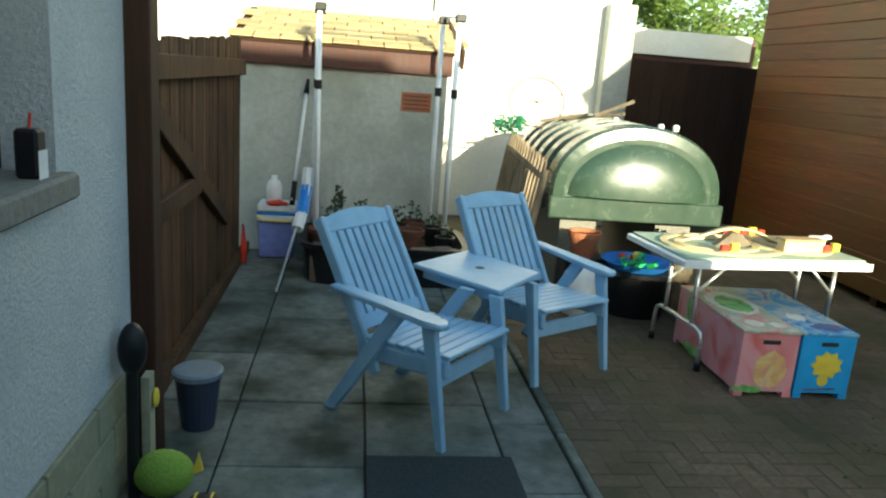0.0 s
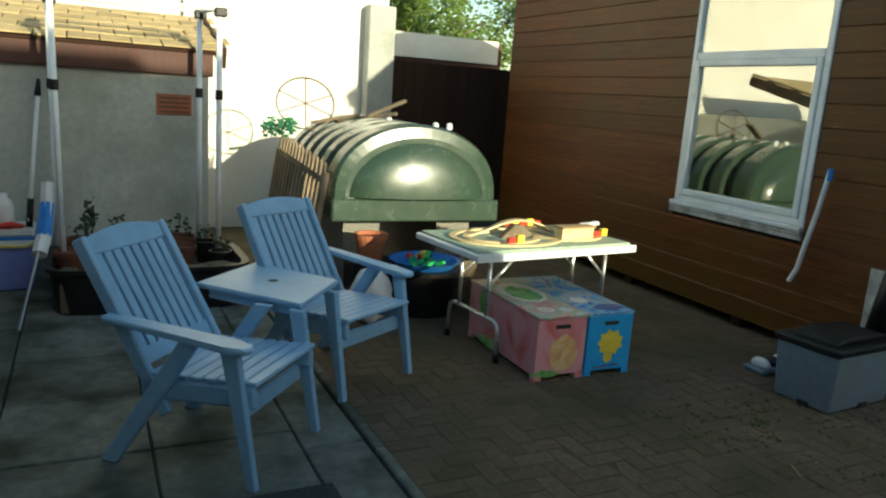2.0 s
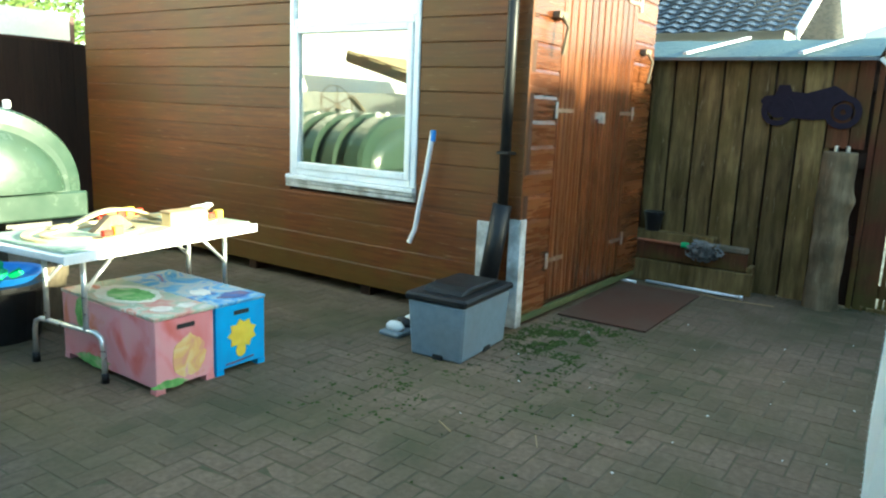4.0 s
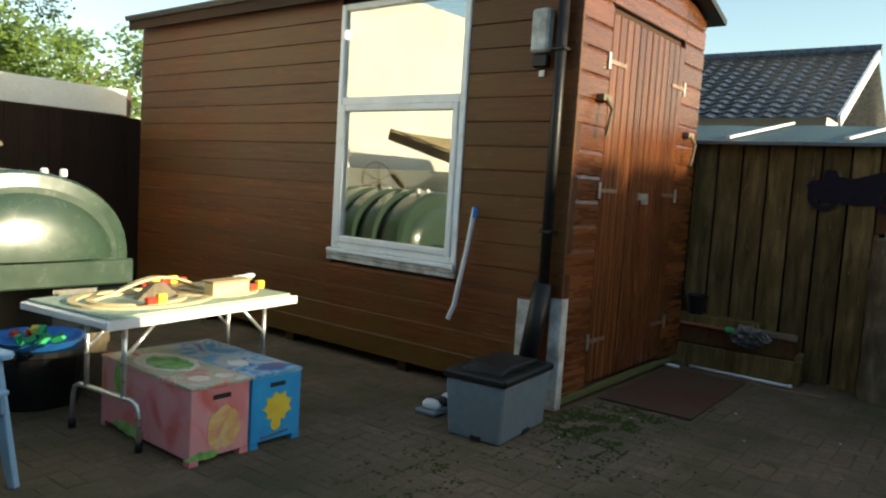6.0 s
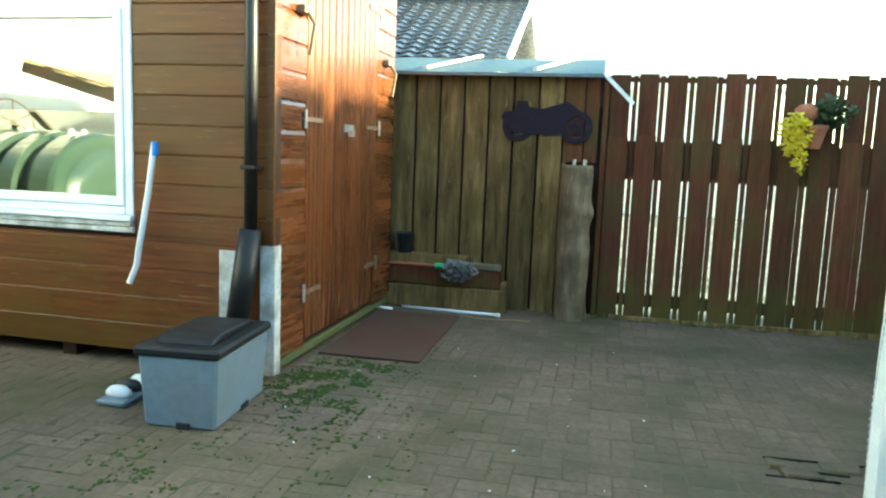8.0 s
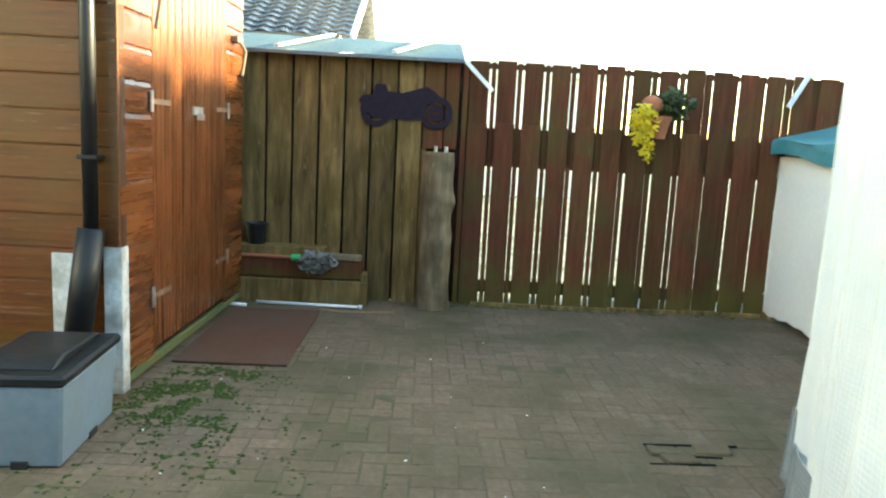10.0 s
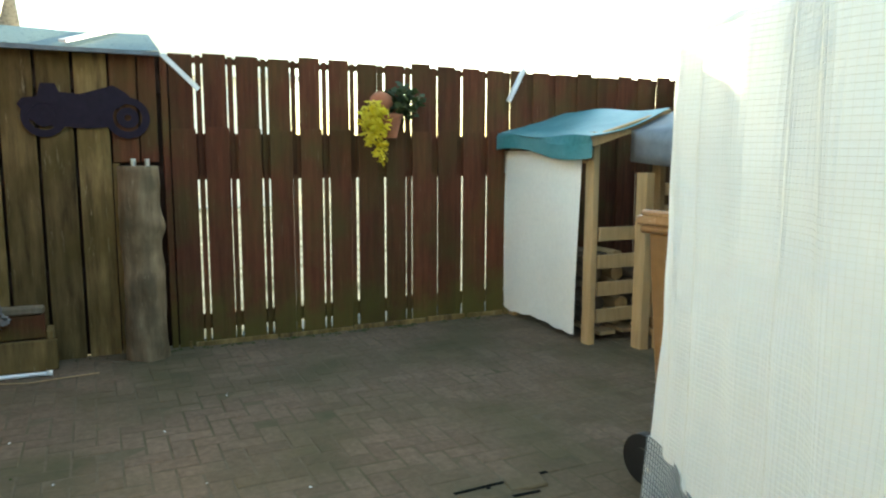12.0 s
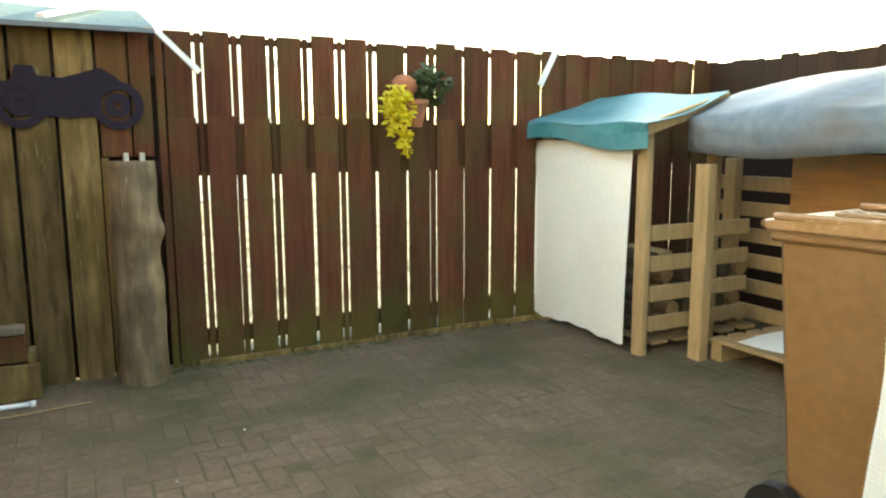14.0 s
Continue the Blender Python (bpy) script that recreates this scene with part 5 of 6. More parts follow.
part("body", tb2, "grey_bin", gbx, bevel=0.012)
part("lid", boxed(-0.015, gw + 0.015, -0.035, gd + 0.015, gh, gh + 0.045), "black_plastic", gbx, bevel=0.012)
part("lid_panel", prism(bmesh.new(), [(0.05, gh + 0.045), (gw - 0.04, gh + 0.045), (gw - 0.09, gh + 0.075), (0.16, gh + 0.082), (0.09, gh + 0.066)], Matrix(((1, 0, 0, 0), (0, 0, 1, 0.03), (0, 1, 0, 0), (0, 0, 0, 1))), gd - 0.09), "black_plastic", gbx, bevel=0.008)
part("notch", boxed(0.30, 0.38, -0.006, 0.004, 0.0, 0.03), "gasket", gbx)
part("notch", boxed(0.004, 0.0165, 0.12, 0.18, 0.0, 0.03), "gasket", gbx)
sl = thing("shoes_on_tray", "pale shoes on a small grey tray", "shoes", pose(3.50, 3.10, 0))
part("tray", boxed(0, 0.34, 0, 0.16, 0, 0.03), "grey_bin", sl, bevel=0.008)
for x, y, mt in ((0.07, 0.05, "white_plastic"), (0.17, 0.06, "black_plastic"), (0.26, 0.05, "white_plastic")):
    shoe = bmesh.new()
    turned(shoe, [(0.030, 0.0), (0.036, 0.012), (0.034, 0.030), (0.022, 0.052), (0.012, 0.056)], 14)
    bmesh.ops.transform(shoe, matrix=Matrix.Translation((x, y + 0.03, 0.03)) @ Matrix.Diagonal((1, 2.0, 1, 1)), verts=shoe.verts[:])
    part("shoe", shoe, mt, sl, smooth=True)
wr = bmesh.new()
pipe(wr, [(4.075, 3.30, 1.28), (4.07, 3.34, 1.0), (4.06, 3.39, 0.72), (4.06, 3.41, 0.6), (4.05, 3.45, 0.50)], 0.017)
ws = solid("peeling_rod", wr, "white_plastic", "crooked white plastic rod with blue end on the shed wall", "rod")
part("end_cap", rod(bmesh.new(), (4.075, 3.298, 1.21), (4.075, 3.296, 1.285), 0.019), "toy_blue", ws)

# timber trough and oddments at the foot of the gate
tr_ = thing("timber_planter", "low planter knocked together from weathered boards", "planter")
part("board", boxed(6.30, 6.33, 1.60, 2.72, 0.0, 0.19), "gate_board", tr_, bevel=0.006)
part("board", boxed(6.33, 6.36, 1.66, 2.72, 0.195, 0.345), "fence_board", tr_, bevel=0.006)
part("board", boxed(6.36, 6.50, 1.95, 2.72, 0.35, 0.44), "gate_board", tr_, bevel=0.006)
part("board", boxed(6.33, 6.50, 1.62, 1.66, 0.0, 0.24), "gate_board", tr_, bevel=0.006)
part("shelf", boxed(6.331, 6.50, 1.66, 2.72, 0.14, 0.16), "dark_board", tr_)
solid("black_pot", turned(bmesh.new(), [(0.06, 0.0), (0.085, 0.15), (0.092, 0.15), (0.092, 0.17), (0.08, 0.17), (0.07, 0.13), (0.01, 0.13)], 20), "black_plastic", "small black plastic pot on the planter's back board", "flower pot", m=pose(6.42, 2.50, 0.44), smooth=False)
bro = thing("feather_duster", "grey mop head on orange handle with green collar", "mop")
part("handle", rod(bmesh.new(), (6.335, 2.75, 0.36), (6.31, 2.18, 0.36), 0.013), "terracotta", bro)
part("collar", rod(bmesh.new(), (6.312, 2.20, 0.36), (6.308, 2.13, 0.36), 0.026), "toy_green", bro)
part("mop_head", leaves(bmesh.new(), (6.29, 2.0, 0.33), (0.05, 0.14, 0.09), 260, 0.06, random.Random(2)), "rag", bro)
solid("split_log", beam(bmesh.new(), (6.36, 1.95, 0.372), (6.34, 1.66, 0.372), 0.07, 0.05), "grey_wood", "short split log lying on the planter", "log", bevel=0.01)
wp = thing("white_cane", "white plastic pole lying along the gate", "pole")
part("shaft", rod(bmesh.new(), (6.22, 2.45, 0.015), (6.18, 1.66, 0.015), 0.013), "white_metal", wp, smooth=True)
part("tip", rod(bmesh.new(), (6.18, 1.66, 0.015), (6.18, 1.63, 0.015), 0.018), "white_plastic", wp, smooth=True)
part("piece", rod(bmesh.new(), (6.14, 2.72, 0.015), (6.10, 2.5, 0.015), 0.013), "white_metal", wp, smooth=True)
solid("loose_wire", pipe(bmesh.new(), [(6.12, 1.95, 0.006), (6.05, 1.75, 0.006), (6.08, 1.55, 0.006), (6.10, 1.38, 0.006)], 0.004, 6), "raw_wood", "thin pale cable lying on the paving", "cable")
lp = thing("timber_post", "stout weathered round timber post by the gate", "post", pose(6.36, 1.08, 0))
pb_ = bmesh.new()


def log_skin(u, v):
    a = 2 * math.pi * u
    c, s_ = math.cos(a), math.sin(a)
    r = 0.126 - 0.012 * v + 0.022 * noise.noise((c * 1.3, s_ * 1.3, v * 3.1)) + 0.010 * noise.noise((c * 4, s_ * 4, v * 9 + 5))
    r += 0.030 * math.exp(-((v - 0.70) / 0.05) ** 2 - ((c * 0.2 + s_ + 0.9) / 0.5) ** 2) + 0.022 * math.exp(-((v - 0.42) / 0.07) ** 2 - ((c + 0.8) / 0.5) ** 2)
    return Vector((r * c + 0.012 * math.sin(v * 4), r * s_ + 0.018 * v, -0.03 + 1.26 * v))


sheet(pb_, log_skin, 36, 40)
bmesh.ops.remove_doubles(pb_, verts=pb_.verts[:], dist=0.0005)
bmesh.ops.holes_fill(pb_, edges=pb_.edges[:], sides=0)
part("trunk", pb_, "log_skin", lp, smooth=True)
for y in (-0.04, 0.04):
    part("peg", rod(bmesh.new(), (-0.03, y, 1.22), (-0.03, y, 1.275), 0.015), "zinc", lp)
mb = thing("motorbike_plaque", "flat black metal plaque shaped like a vehicle", "wall art", Matrix(((0, 0, -1, FX - 0.016), (-1, 0, 0, 1.38), (0, 1, 0, 1.58), (0, 0, 0, 1))))
body_ = [(-0.36, 0.02), (-0.33, 0.06), (-0.25, 0.07), (-0.23, 0.15), (-0.15, 0.15), (-0.13, 0.10), (-0.02, 0.09), (0.08, 0.12), (0.17, 0.15), (0.24, 0.11), (0.27, 0.08), (0.22, 0.02), (0.14, -0.02), (0.13, -0.11), (0.02, -0.12), (-0.10, -0.11), (-0.15, -0.12), (-0.30, -0.07)]
part("body", prism(bmesh.new(), body_, Matrix.Identity(4), 0.012), "blind", mb)
def wheel(x, r, inner):
    w = bmesh.new()
    sheet(w, lambda u, v: Vector((x + (inner + (r - inner) * v) * math.cos(2 * math.pi * u), -0.05 + (inner + (r - inner) * v) * math.sin(2 * math.pi * u), 0.018)), 32, 1, 0.008)
    return w


for x, r in ((-0.22, 0.125), (0.25, 0.13)):
    part("tyre", wheel(x, r, r * 0.66), "blind", mb)
    part("brake_disc", wheel(x, r * 0.5, 0.02), "blind", mb)

# hanging pot with yellow flowers on the fence
hpn = thing("hanging_pot", "terracotta wall pot with trailing yellow flowers", "flower pot", pose(6.38, -0.60, 1.42))
part("pot", turned(bmesh.new(), [(0.055, 0), (0.09, 0.14), (0.10, 0.14), (0.10, 0.17), (0.02, 0.165)], 18), "terracotta", hpn)
part("flowering_growth", leaves(bmesh.new(), (-0.07, 0.14, 0.10), (0.06, 0.10, 0.17), 420, 0.045, random.Random(21)), "flower", hpn)
part("foliage", leaves(bmesh.new(), (0.0, -0.10, 0.26), (0.10, 0.17, 0.13), 240, 0.06, random.Random(22)), "leaf_dark", hpn)
part("trailing_stem", leaves(bmesh.new(), (-0.08, 0.10, -0.08), (0.03, 0.05, 0.10), 90, 0.04, random.Random(23)), "flower", hpn)
part("stone_ball", blob(bmesh.new(), (0, 0.06, 0.25), (0.07, 0.09, 0.08), 2), "terracotta", hpn, smooth=True)

# log store with sheet side and tarpaulin roof
ls = thing("log_store", "timber log store with white sheet side and teal tarpaulin roof", "log store")
LX0, LX1, LY0 = 5.45, 6.46, -1.68
for x, y, z in ((LX0, LY0, 1.46), (LX1, LY0, 1.36), (LX0, LY0 - 0.58, 1.54), (LX1, LY0 - 0.58, 1.54)):
    part("post", boxed(x - 0.055, x + 0.035, y - 0.05, y, -0.03, z), "raw_wood", ls, bevel=0.004)


def panel(u, v):
    x = LX0 + 0.06 + (LX1 - LX0 + 0.03) * u
    z = 1.33 - v * (1.275 + 0.012 * math.sin(u * 9) + 0.006 * math.sin(u * 31))
    return Vector((x + 0.012 * math.sin(v * 9) * (1 if u > 0.9 else 0), LY0 + 0.012 + 0.012 * math.sin(u * 7 + v * 3) * v + 0.05 * v * (1 - u) * 0.6, z))


part("sheet_side", sheet(bmesh.new(), panel, 24, 24, 0.003), "white_tarp", ls, "white woven sheet side")
part("side_rail", boxed(LX0, LX1, LY0 - 0.004, LY0 + 0.008, 1.25, 1.33), "raw_wood", ls)
for z in (0.2, 0.55, 0.88):
    part("tie", pipe(bmesh.new(), [(LX1 + 0.07, LY0 + 0.02, z), (LX1 + 0.11, LY0 + 0.04, z + 0.02), (LX1 + 0.13, LY0 + 0.05, z - 0.02)], 0.008), "white_plastic", ls)


def tarp(u, v):
    x = LX1 + 0.16 - (LX1 - LX0 + 0.30) * u
    if v < 0.25:
        k = v / 0.25
        return Vector((x, LY0 + 0.10 + 0.015 * math.sin(u * 11), 1.33 + 0.03 * math.sin(u * 6) - 0.035 * u + 0.13 * k))
    k = (v - 0.25) / 0.75
    return Vector((x, LY0 + 0.10 - 0.66 * k, 1.46 - 0.035 * u + 0.20 * k + 0.012 * math.sin(u * 9 + k * 4) - 0.02 * math.sin(math.pi * k)))


part("tarpaulin", sheet(bmesh.new(), tarp, 24, 16, 0.004), "teal_tarp", ls, "creased teal tarpaulin roof")
part("rafter", beam(bmesh.new(), (LX0 - 0.08, LY0 + 0.06, 1.39), (LX0 - 0.08, LY0 - 0.62, 1.59), 0.045, 0.07), "raw_wood", ls, bevel=0.004)
part("rafter", beam(bmesh.new(), (LX1, LY0 + 0.06, 1.40), (LX1, LY0 - 0.62, 1.59), 0.045, 0.07), "raw_wood", ls, bevel=0.004)
for i in range(4):
    part("slat", boxed(LX0 - 0.065, LX0 - 0.04, LY0 - 0.9, LY0 - 0.06, 0.15 + i * 0.19, 0.245 + i * 0.19), "raw_wood", ls, bevel=0.003)
for i in range(5):
    part("bottom_slat", boxed(LX0 - 0.03, LX1, LY0 - 0.25 - i * 0.2, LY0 - 0.12 - i * 0.2, 0.05, 0.075), "raw_wood", ls)
r7 = random.Random(11)
for i in range(26):
    y, z = LY0 - 0.2 - (i % 6) * 0.16, 0.13 + (i // 6) * 0.11
    solid("firewood_log", rod(bmesh.new(), (LX0 + 0.05 + r7.uniform(0, 0.1), y, z), (LX0 + 0.45 + r7.uniform(0, 0.1), y + r7.uniform(-0.02, 0.02), z), 0.055, seg=9), "raw_wood" if i % 2 else "bark", "split firewood log stacked in the store", "log", group="stacked firewood")
solid("fence_handle", beam(bmesh.new(), (6.494, -1.66, 1.72), (6.494, -1.80, 1.98), 0.03, 0.03), "white_plastic", "pale brush handle standing behind the log store", "handle")

# second store: pallet floor, posts, slatted back, grey tarpaulin
ps = thing("pallet_store", "open store built from pallets under grey tarpaulin", "log store")
for x, y, z in ((5.20, -1.955, 1.19), (5.70, -2.76, 1.20), (4.0, -2.0, 1.19), (4.0, -2.76, 1.20)):
    part("post", boxed(x - 0.05, x + 0.05, y - 0.04, y + 0.03, -0.03, z), "raw_wood", ps, bevel=0.004)
for i in range(6):
    part("back_slat", boxed(3.9, 5.95, -2.83, -2.805, 0.08 + i * 0.18, 0.18 + i * 0.18), "raw_wood", ps, bevel=0.003)
for x in (4.0, 4.55, 5.12):
    part("bearer", boxed(x - 0.04, x + 0.04, -2.95, -2.03, -0.03, 0.11), "raw_wood", ps, bevel=0.003)
for i in range(6):
    part("floor_board", boxed(3.93, 5.17, -2.13 - i * 0.16, -2.02 - i * 0.16, 0.112, 0.135), "raw_wood", ps, bevel=0.003)
part("ground_sheet", sheet(bmesh.new(), lambda u, v: Vector((4.0 + 1.02 * u + 0.02 * math.sin(11 * v), -2.9 + 0.82 * v + 0.02 * math.sin(9 * u), 0.145 + 0.015 * math.sin(7 * u) * math.sin(6 * v) + 0.02 * (1 - v))), 16, 12, 0.003), "white_tarp", ps, "white sheet spread on the pallet")


def dome_tarp(u, v):
    x = 3.75 + 1.58 * u
    if v < 0.2:
        return Vector((x, -1.94 + 0.012 * math.sin(u * 15), 1.25 + 0.02 * math.sin(u * 7) + 0.22 * v / 0.2))
    k = (v - 0.2) / 0.8
    return Vector((x, -1.94 - 1.15 * k, 1.47 + 0.27 * math.sin(math.pi * min(1, 0.75 * k)) * (0.7 + 0.3 * math.sin(math.pi * u)) + 0.012 * math.sin(12 * u + 7 * k)))


part("tarpaulin", sheet(bmesh.new(), dome_tarp, 24, 16, 0.004), "grey_tarp", ps, "sagging dusty grey tarpaulin", smooth=True)
part("back_panel", boxed(3.9, 5.25, -2.803, -2.785, 0.62, 1.24), "ply", ps, "orange-brown plywood back panel")
part("beam", boxed(3.85, 5.25, -2.95, -2.9, 1.25, 1.31), "raw_wood", ps)

# brown wheelie bin
WB = pose(3.42, -0.92, 0, 0, 0, 8) @ Matrix.Diagonal((1, 1, 1.03, 1))
wb = thing("wheelie_bin", "brown plastic wheelie bin with closed lid", "wheelie bin", WB)
wbb = bmesh.new()
vs = []
for z, hx, hy in ((0.06, 0.20, 0.225), (0.30, 0.215, 0.238), (0.95, 0.255, 0.275), (1.0, 0.255, 0.275)):
    vs.append([wbb.verts.new((sx * hx, sy * hy, z)) for sx, sy in ((-1, -1), (1, -1), (1, 1), (-1, 1))])
for a, b in zip(vs, vs[1:]):
    for i in range(4):
        wbb.faces.new((a[i], a[(i + 1) % 4], b[(i + 1) % 4], b[i]))
wbb.faces.new(vs[0][::-1])
wbb.faces.new(vs[-1])
part("body", wbb, "brown_bin", wb, bevel=0.02)
part("rim", boxed(-0.28, 0.28, -0.295, 0.295, 0.985, 1.015), "brown_bin", wb, bevel=0.01)
lid = part("lid", prism(bmesh.new(), [(-0.29, 1.017), (0.29, 1.017), (0.30, 1.035), (0.29, 1.055), (0.25, 1.045), (-0.22, 1.062), (-0.27, 1.07), (-0.295, 1.045)], Matrix(((1, 0, 0, 0), (0, 0, 1, -0.30), (0, 1, 0, 0), (0, 0, 0, 1))), 0.60), "bin_lid", wb, "glossy brown lid with glare painted in as paler colour", bevel=0.008)
for y0 in (-0.30, 0.272):
    part("lid_lip", boxed(-0.27, 0.27, y0, y0 + 0.028, 1.05, 1.076), "bin_lid", lid, bevel=0.008)
part("lid_ridge", boxed(-0.15, 0.20, -0.05, 0.05, 1.05, 1.068), "bin_lid", lid, bevel=0.006)
part("handle", pipe(bmesh.new(), [(0.27, -0.22, 1.0), (0.34, -0.22, 1.03), (0.34, 0.22, 1.03), (0.27, 0.22, 1.0)], 0.014), "brown_bin", wb)
for y in (-0.285, 0.285):
    wl = part("wheel", rod(bmesh.new(), (0.20, y - 0.025, 0.10), (0.20, y + 0.025, 0.10), 0.10, seg=28), "black_plastic", wb, "black rubber wheel")
    part("hub", rod(bmesh.new(), (0.20, y - 0.03, 0.10), (0.20, y + 0.03, 0.10), 0.045, seg=18), "black_plastic", wl)
part("axle", rod(bmesh.new(), (0.20, -0.26, 0.10), (0.20, 0.26, 0.10), 0.012), "zinc", wb)

# white film greenhouse: slanted front sheet, frame behind, net skirt
tn = thing("film_greenhouse", "walk-in greenhouse covered with white reinforced film", "greenhouse")
TA, TB = Vector((2.98, -0.085, 0)), Vector((1.66, 0.495, 0))
TN = Vector((-(TB - TA).y, (TB - TA).x, 0)).normalized()
if TN.y > 0:
    TN = -TN
TTOP = 1.63


FZ = 0.50


def film(u, v):
    p = TA.lerp(TB, u)
    fold = 0.022 * math.sin(u * 19) * (0.3 + v) * min(1, u * 8) + 0.012 * math.sin(u * 47 + 2 * v) + 0.010 * noise.noise((u * 6, v * 5, 0.3))
    return p + TN * (0.02 * v + fold) + Vector((0, 0, FZ + (TTOP - FZ) * v)) + (TB - TA).normalized() * (0.02 * v * (1 - 2 * u) + 0.012 * math.sin(v * 6) * (1 - u))


def skirt(u, v):
    p = TA.lerp(TB, u)
    return p - TN * (0.015 * (1 - v) + 0.006) + TN * 0.016 * math.sin(u * 17) + Vector((0, 0, 0.26 + (FZ - 0.25) * v + 0.02 * math.sin(u * 5) * (1 - v)))


part("front_film", sheet(bmesh.new(), film, 70, 16, 0.002), "tent_mesh", tn, "creased white film with woven grid")
part("side_film", sheet(bmesh.new(), lambda u, v: TA + TN * (0.06 * v + (1.5 - 0.2 * v) * u) + Vector((0, 0, 0.28 + (TTOP - 0.28) * v)) + (TB - TA).normalized() * 0.02 * v, 8, 10, 0.002), "tent_mesh", tn)
part("side_film", sheet(bmesh.new(), lambda u, v: TB + TN * (0.06 * v + (0.85 - 0.2 * v) * u) + Vector((0, 0, 0.28 + (TTOP - 0.28) * v)) - (TB - TA).normalized() * 0.02 * v, 8, 10, 0.002), "tent_mesh", tn)
part("roof_film", sheet(bmesh.new(), lambda u, v: TA.lerp(TB, 0.035 + 0.93 * u) + TN * (0.06 + 0.85 * v) + Vector((0, 0, TTOP + 0.22 * math.sin(math.pi * v))), 8, 8, 0.002), "tent_mesh", tn)
part("skirt", sheet(bmesh.new(), skirt, 60, 6, 0.002), "grey_mesh", tn, "grey net skirt along the foot")
for u in (0.04, 0.5, 0.96):
    p = TA.lerp(TB, u)
    part("pole", rod(bmesh.new(), p + TN * 0.06 + Vector((0, 0, -0.03)), p + TN * 0.12 + Vector((0, 0, TTOP - 0.02)), 0.014), "zinc", tn)
for z in (0.80, 1.32):
    part("cross_bar", rod(bmesh.new(), TA + TN * 0.10 + Vector((0, 0, z)), TB + TN * 0.10 + Vector((0, 0, z)), 0.013), "white_metal", tn)
# woven grid in the film
grid = bmesh.new()
for i in range(1, 110):
    pipe(grid, [film(i / 110, v) - TN * 0.003 for v in (0.0, 0.2, 0.4, 0.6, 0.8, 1.0)], 0.0005, 3)
for j in range(1, 90):
    pipe(grid, [film(k / 40, j / 90) - TN * 0.003 for k in range(41)], 0.0005, 3)
net = bmesh.new()
for i in range(0, 96):
    pipe(net, [skirt(i / 95, v) - TN * 0.003 for v in (0.0, 0.33, 0.66, 1.0)], 0.0018, 3)
for j in range(0, 17):
    pipe(net, [skirt(k / 40, j / 16) - TN * 0.003 for k in range(41)], 0.0018, 3)
tagged(part("net_thread", net, "net_thread", tn), kind="stuff")
tagged(part("woven_thread", grid, "white_tarp", tn), kind="stuff")

# mats and ground litter
solid("door_mat", boxed(4.70, 6.02, 1.93, 2.58, 0.004, 0.016), "rust_mat", "worn red-brown mat in front of the shed doors", "mat", bevel=0.003)
solid("floor_mat", boxed(-0.04, 0.60, 1.75, 2.72, 0.004, 0.014), "dark_mat", "dark grey mat lying on the slabs", "mat", bevel=0.003)
mb_ = bmesh.new()
r8 = random.Random(17)
for cx, cy, sx, sy, n in ((4.22, 2.36, 0.36, 0.22, 2600), (4.70, 2.16, 0.40, 0.22, 900), (3.8, 2.15, 0.35, 0.2, 350), (2.9, 2.6, 0.55, 0.35, 420), (6.45, -0.5, 0.04, 1.6, 420), (3.3, 1.9, 0.8, 0.5, 320)):
    for _ in range(n):
        x, y = cx + r8.gauss(0, sx * 0.55), cy + r8.gauss(0, sy * 0.55)
        if noise.noise((x * 5.5, y * 7.5, 0.2)) < -0.05:
            continue
        if r8.random() < 0.6:
            if r8.random() < 0.5:
                x = 0.02 + round((x - 0.02) / 0.1) * 0.1 + r8.gauss(0, 0.012)
            else:
                y = round(y / 0.1) * 0.1 + r8.gauss(0, 0.012)
        if (y > 2.62 and x > 4.1) or x > 6.5:
            continue
        r, h = r8.uniform(0.004, 0.016), r8.uniform(0.002, 0.009)
        c = mb_.verts.new((x, y, h))
        ring = [mb_.verts.new((x + r * math.cos(1.257 * a) * r8.uniform(0.4, 1.5), y + r * math.sin(1.257 * a) * r8.uniform(0.4, 1.5), 0.0005)) for a in range(5)]
        for a in range(5):
            mb_.faces.new((c, ring[a], ring[(a + 1) % 5]))
solid("moss_and_weeds", mb_, "moss", "moss and short weeds in the paving joints", "moss", kind="stuff")
lt = bmesh.new()
for _ in range(18):
    x, y = r8.gauss(4.2, 0.9), r8.gauss(1.3, 0.6)
    s = r8.uniform(0.002, 0.007)
    box(lt, -s, s, -s * 0.5, s * 0.5, 0, 0.003, pose(x, y, 0.004, 0, 0, r8.uniform(0, 180)))
solid("litter_flecks", lt, "white_plastic", "scattered pale flecks of grit on the paving", "grit", kind="stuff")
for x, y, a in ((2.62, 2.15, 60), (2.75, 1.75, 30)):
    solid("straw", rod(bmesh.new(), (-0.06, 0, 0.006), (0.06, 0, 0.006), 0.003, seg=6), "raw_wood", "short pale stick lying on the ground", "stick", m=pose(x, y, 0, 0, 0, a))

# sunken and broken pavers
for x, y, a, t in ((3.74, 0.06, 92, 4), (3.77, -0.16, 82, -5), (3.66, 0.02, 100, 3)):
    bp_ = boxed(-0.08, 0.08, -0.045, 0.045, -0.02, 0.008)
    solid("broken_paver", bp_, "brick", "loose broken paver sticking up from the ground", "paver", group="broken pavers", bevel=0.006, m=pose(x, y, 0.006, t, -t, a))
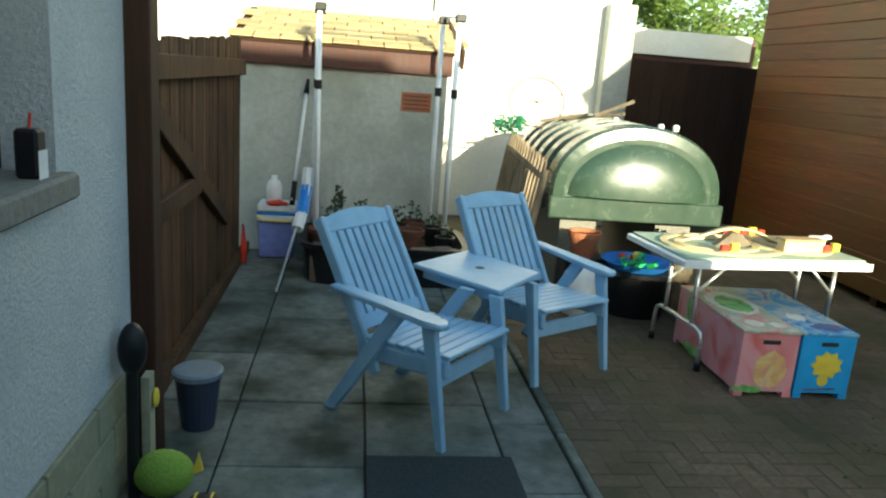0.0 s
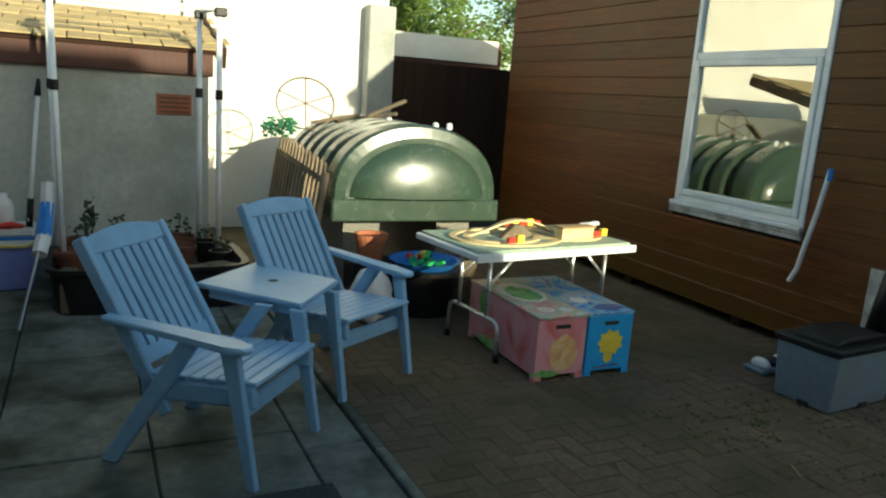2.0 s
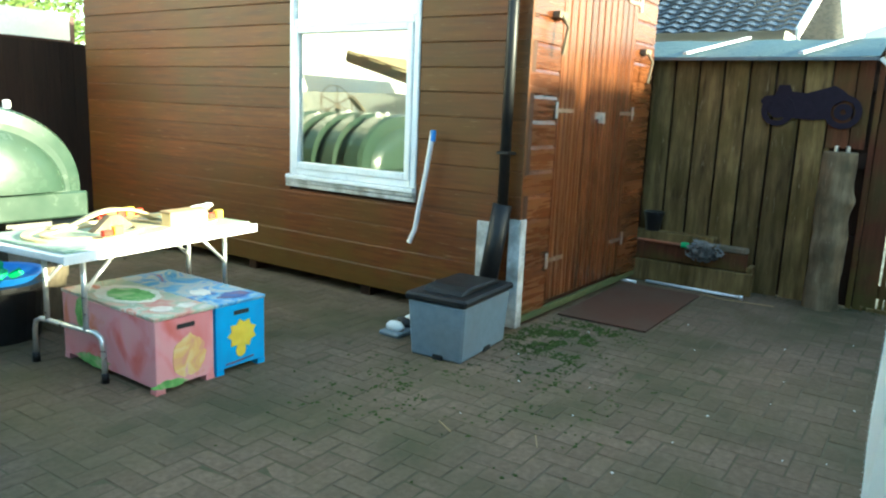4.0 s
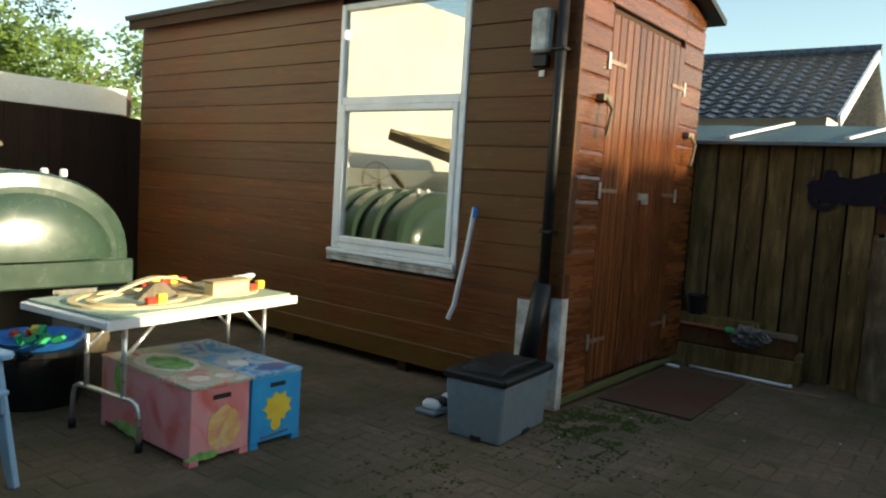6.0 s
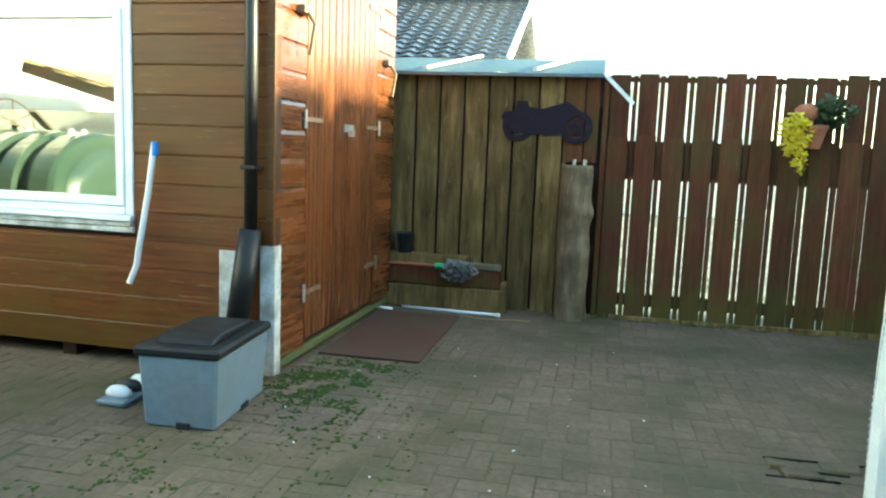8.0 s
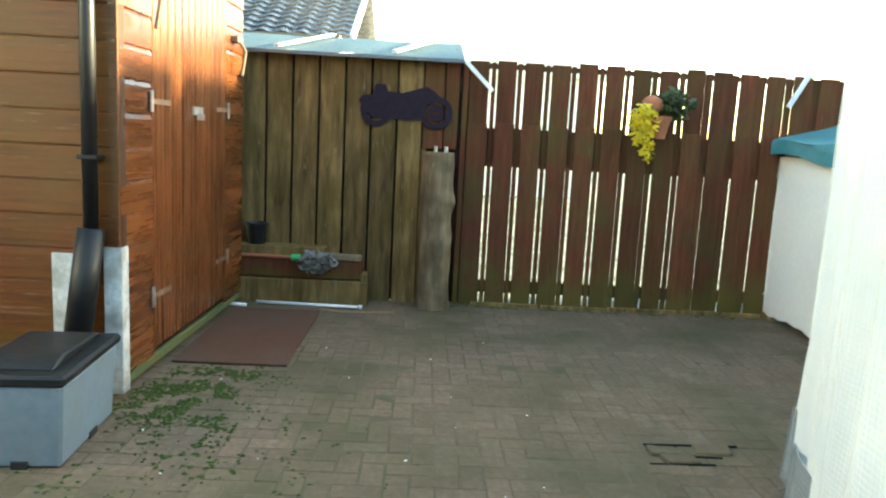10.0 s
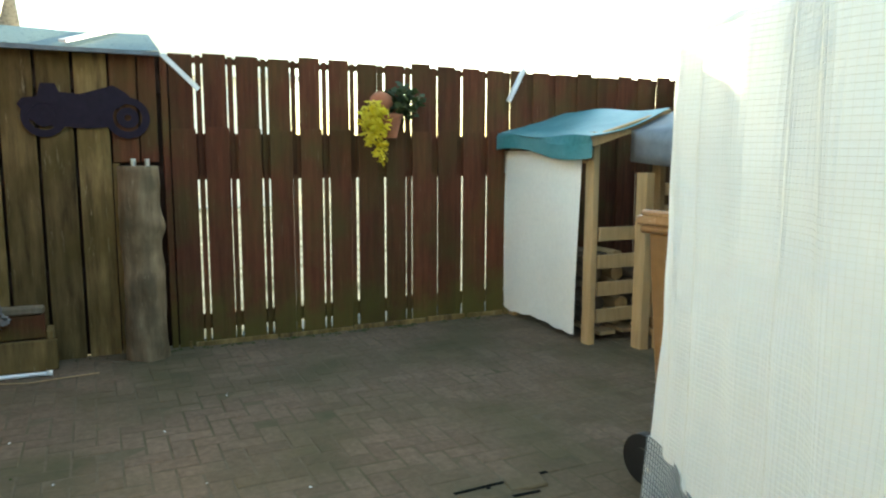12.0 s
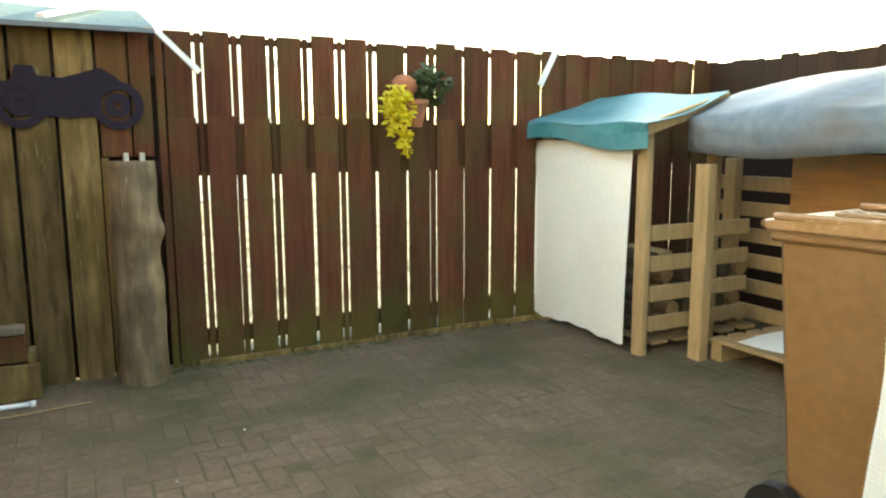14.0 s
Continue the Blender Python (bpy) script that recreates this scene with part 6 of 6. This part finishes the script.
for x, y0, y1, a in ((3.82, -0.30, 0.14, 2), (3.70, -0.18, 0.09, -3), (3.615, -0.12, 0.17, 2), (3.72, -0.10, 0.10, 86)):
    solid("open_joint", boxed(-0.008, 0.008, (y0 - y1) / 2, (y1 - y0) / 2, 0.0005, 0.004), "dark_gap", "dark open joint beside the broken pavers", "joint", group="open joints", m=pose(x, (y0 + y1) / 2, 0, 0, 0, a))

# ---- pieces of walls and paving ----
def shared(name, bm, material, bevel=0.0):
    if bevel:
        bmesh.ops.bevel(bm, geom=bm.edges[:], offset=bevel, segments=1, affect="EDGES", clamp_overlap=True)
    me = bpy.data.meshes.new(name)
    bmesh.ops.recalc_face_normals(bm, faces=bm.faces[:])
    bm.to_mesh(me)
    bm.free()
    me.materials.append(M[material])
    return me


def place(name, me, parent, m):
    ob = new(name, me)
    ob.parent = parent
    ob.matrix_basis = m
    return ob


# shed cladding: overlapping boards, lower edge proud
def clad(y0, y1, z, along_x=False, m_="shed_board"):
    bm = bmesh.new()
    t, ch = 0.006, 0.030 if along_x else 0.012
    e = rnd.uniform(-0.002, 0.002)
    if along_x:
        vs = [(y0, 0.036, z), (y1, 0.036, z), (y1, 0.036, z + BH + t), (y0, 0.036, z + BH + t), (y0, 0.0 + e, z), (y1, 0.0 + e, z), (y1, 0.014, z + BH + t), (y0, 0.014, z + BH + t), (y0, 0.0 + e, z + BH - ch), (y1, 0.0 + e, z + BH - ch)]
    else:
        vs = [(0.036, y0, z), (0.036, y1, z), (0.036, y1, z + BH + t), (0.036, y0, z + BH + t), (0.0 + e, y0, z), (0.0 + e, y1, z), (0.014, y1, z + BH + t), (0.014, y0, z + BH + t), (0.0 + e, y0, z + BH - ch), (0.0 + e, y1, z + BH - ch)]
    v = [bm.verts.new(p) for p in vs]
    for f in ((0, 1, 2, 3), (4, 5, 9, 8), (8, 9, 6, 7), (0, 1, 5, 4), (3, 2, 6, 7), (0, 4, 8, 7, 3), (1, 5, 9, 6, 2)):
        bm.faces.new([v[i] for i in f])
    part("board", bm, m_, shed)


z = 0.088
while z < SZ - 0.02:
    for y0, y1 in (((0.0, SY),) if z > WZ1 or z + BH < WZ0 - 0.08 else ((0.0, WY0 - 0.002), (WY1 + 0.002, SY))):
        clad(y0, y1, z)
    clad(0.002, DX0 - 0.002, z, True, "flank_board")
    clad(DX1 + 0.002, SX, z, True, "flank_board")
    if z > DZ1:
        clad(DX0, DX1, z, True, "flank_board")
    z += BH

# concrete slabs on the house side
pav = thing("pavement", "worn concrete slab path beside the house", "pavement", kind="structure")
sm = [shared("slab", boxed(0.004, w - 0.004, 0.004, 0.606, -0.03, 0.0), "slab", 0.006) for w in (0.61, 0.29)]
for i, x in enumerate((-1.26, -0.65, -0.04, 0.57)):
    for j in range(14):
        place("slab", sm[1 if i == 3 else 0], pav, pose(x, -1.62 + 0.61 * j - (0.0 if i != 3 else 0.2), rnd.uniform(-0.004, 0.003), rnd.uniform(-0.3, 0.3), rnd.uniform(-0.3, 0.3), 0))
km = shared("kerb", boxed(0.0, 0.05, 0.003, 0.907, -0.03, 0.014), "slab", 0.008)
for j in range(9):
    place("kerb_stone", km, pav, pose(0.866, -1.6 + 0.91 * j, 0))

# herringbone block paving over the rest of the yard
yard = thing("block_paving", "dusty herringbone block paving with mossy joints", "paving", kind="structure")
U = 0.1
bh_ = shared("paver", boxed(0.002, 2 * U - 0.002, 0.002, U - 0.002, -0.034, 0.0), "brick", 0.005)
bv_ = shared("paver", boxed(0.002, U - 0.002, 0.002, 2 * U - 0.002, -0.034, 0.0), "brick", 0.005)
verts, faces = [], []
near = 0
for i in range(9, 66):
    for j in range(-35, 63):
        k = (i - j) % 4
        if k not in (0, 3):
            continue
        x, y = 0.02 + i * U, j * U
        w, h = (2 * U, U) if k == 0 else (U, 2 * U)
        if x < 0.915 or (x > 4.25 and y > 2.75) or x + w > 6.56:
            continue
        dz = rnd.uniform(-0.0025, 0.0015)
        if 3.3 < x < 5.8 and -0.3 < y < 2.1 and near < 300:
            place("paver", bh_ if k == 0 else bv_, yard, pose(x, y, dz, rnd.uniform(-0.5, 0.5), rnd.uniform(-0.5, 0.5), 0))
            near += 1
            continue
        g, c, b = 0.002, 0.006, len(verts)
        ta, tb_ = rnd.uniform(-0.001, 0.001), rnd.uniform(-0.001, 0.001)
        for zz, q in ((-0.034, g), (dz - 0.004, g), (dz, c)):
            for ax, ay in ((x + q, y + q), (x + w - q, y + q), (x + w - q, y + h - q), (x + q, y + h - q)):
                verts.append((ax, ay, zz + (ta if ax > x + w / 2 else -ta) + (tb_ if ay > y + h / 2 else -tb_)))
        faces.append((b + 8, b + 9, b + 10, b + 11))
        for r in (0, 4):
            for a in range(4):
                faces.append((b + r + a, b + r + (a + 1) % 4, b + r + 4 + (a + 1) % 4, b + r + 4 + a))
me = bpy.data.meshes.new("far_pavers")
me.from_pydata(verts, [], faces)
me.materials.append(M["brick_far"])
fp = new("far_pavers", me)
fp.parent = yard
tagged(fp, kind="stuff")
joint = part("joint_sand", boxed(0.915, 6.56, -3.5, 6.3, -0.034, -0.003), "soil", yard, "dark sand in the joints")
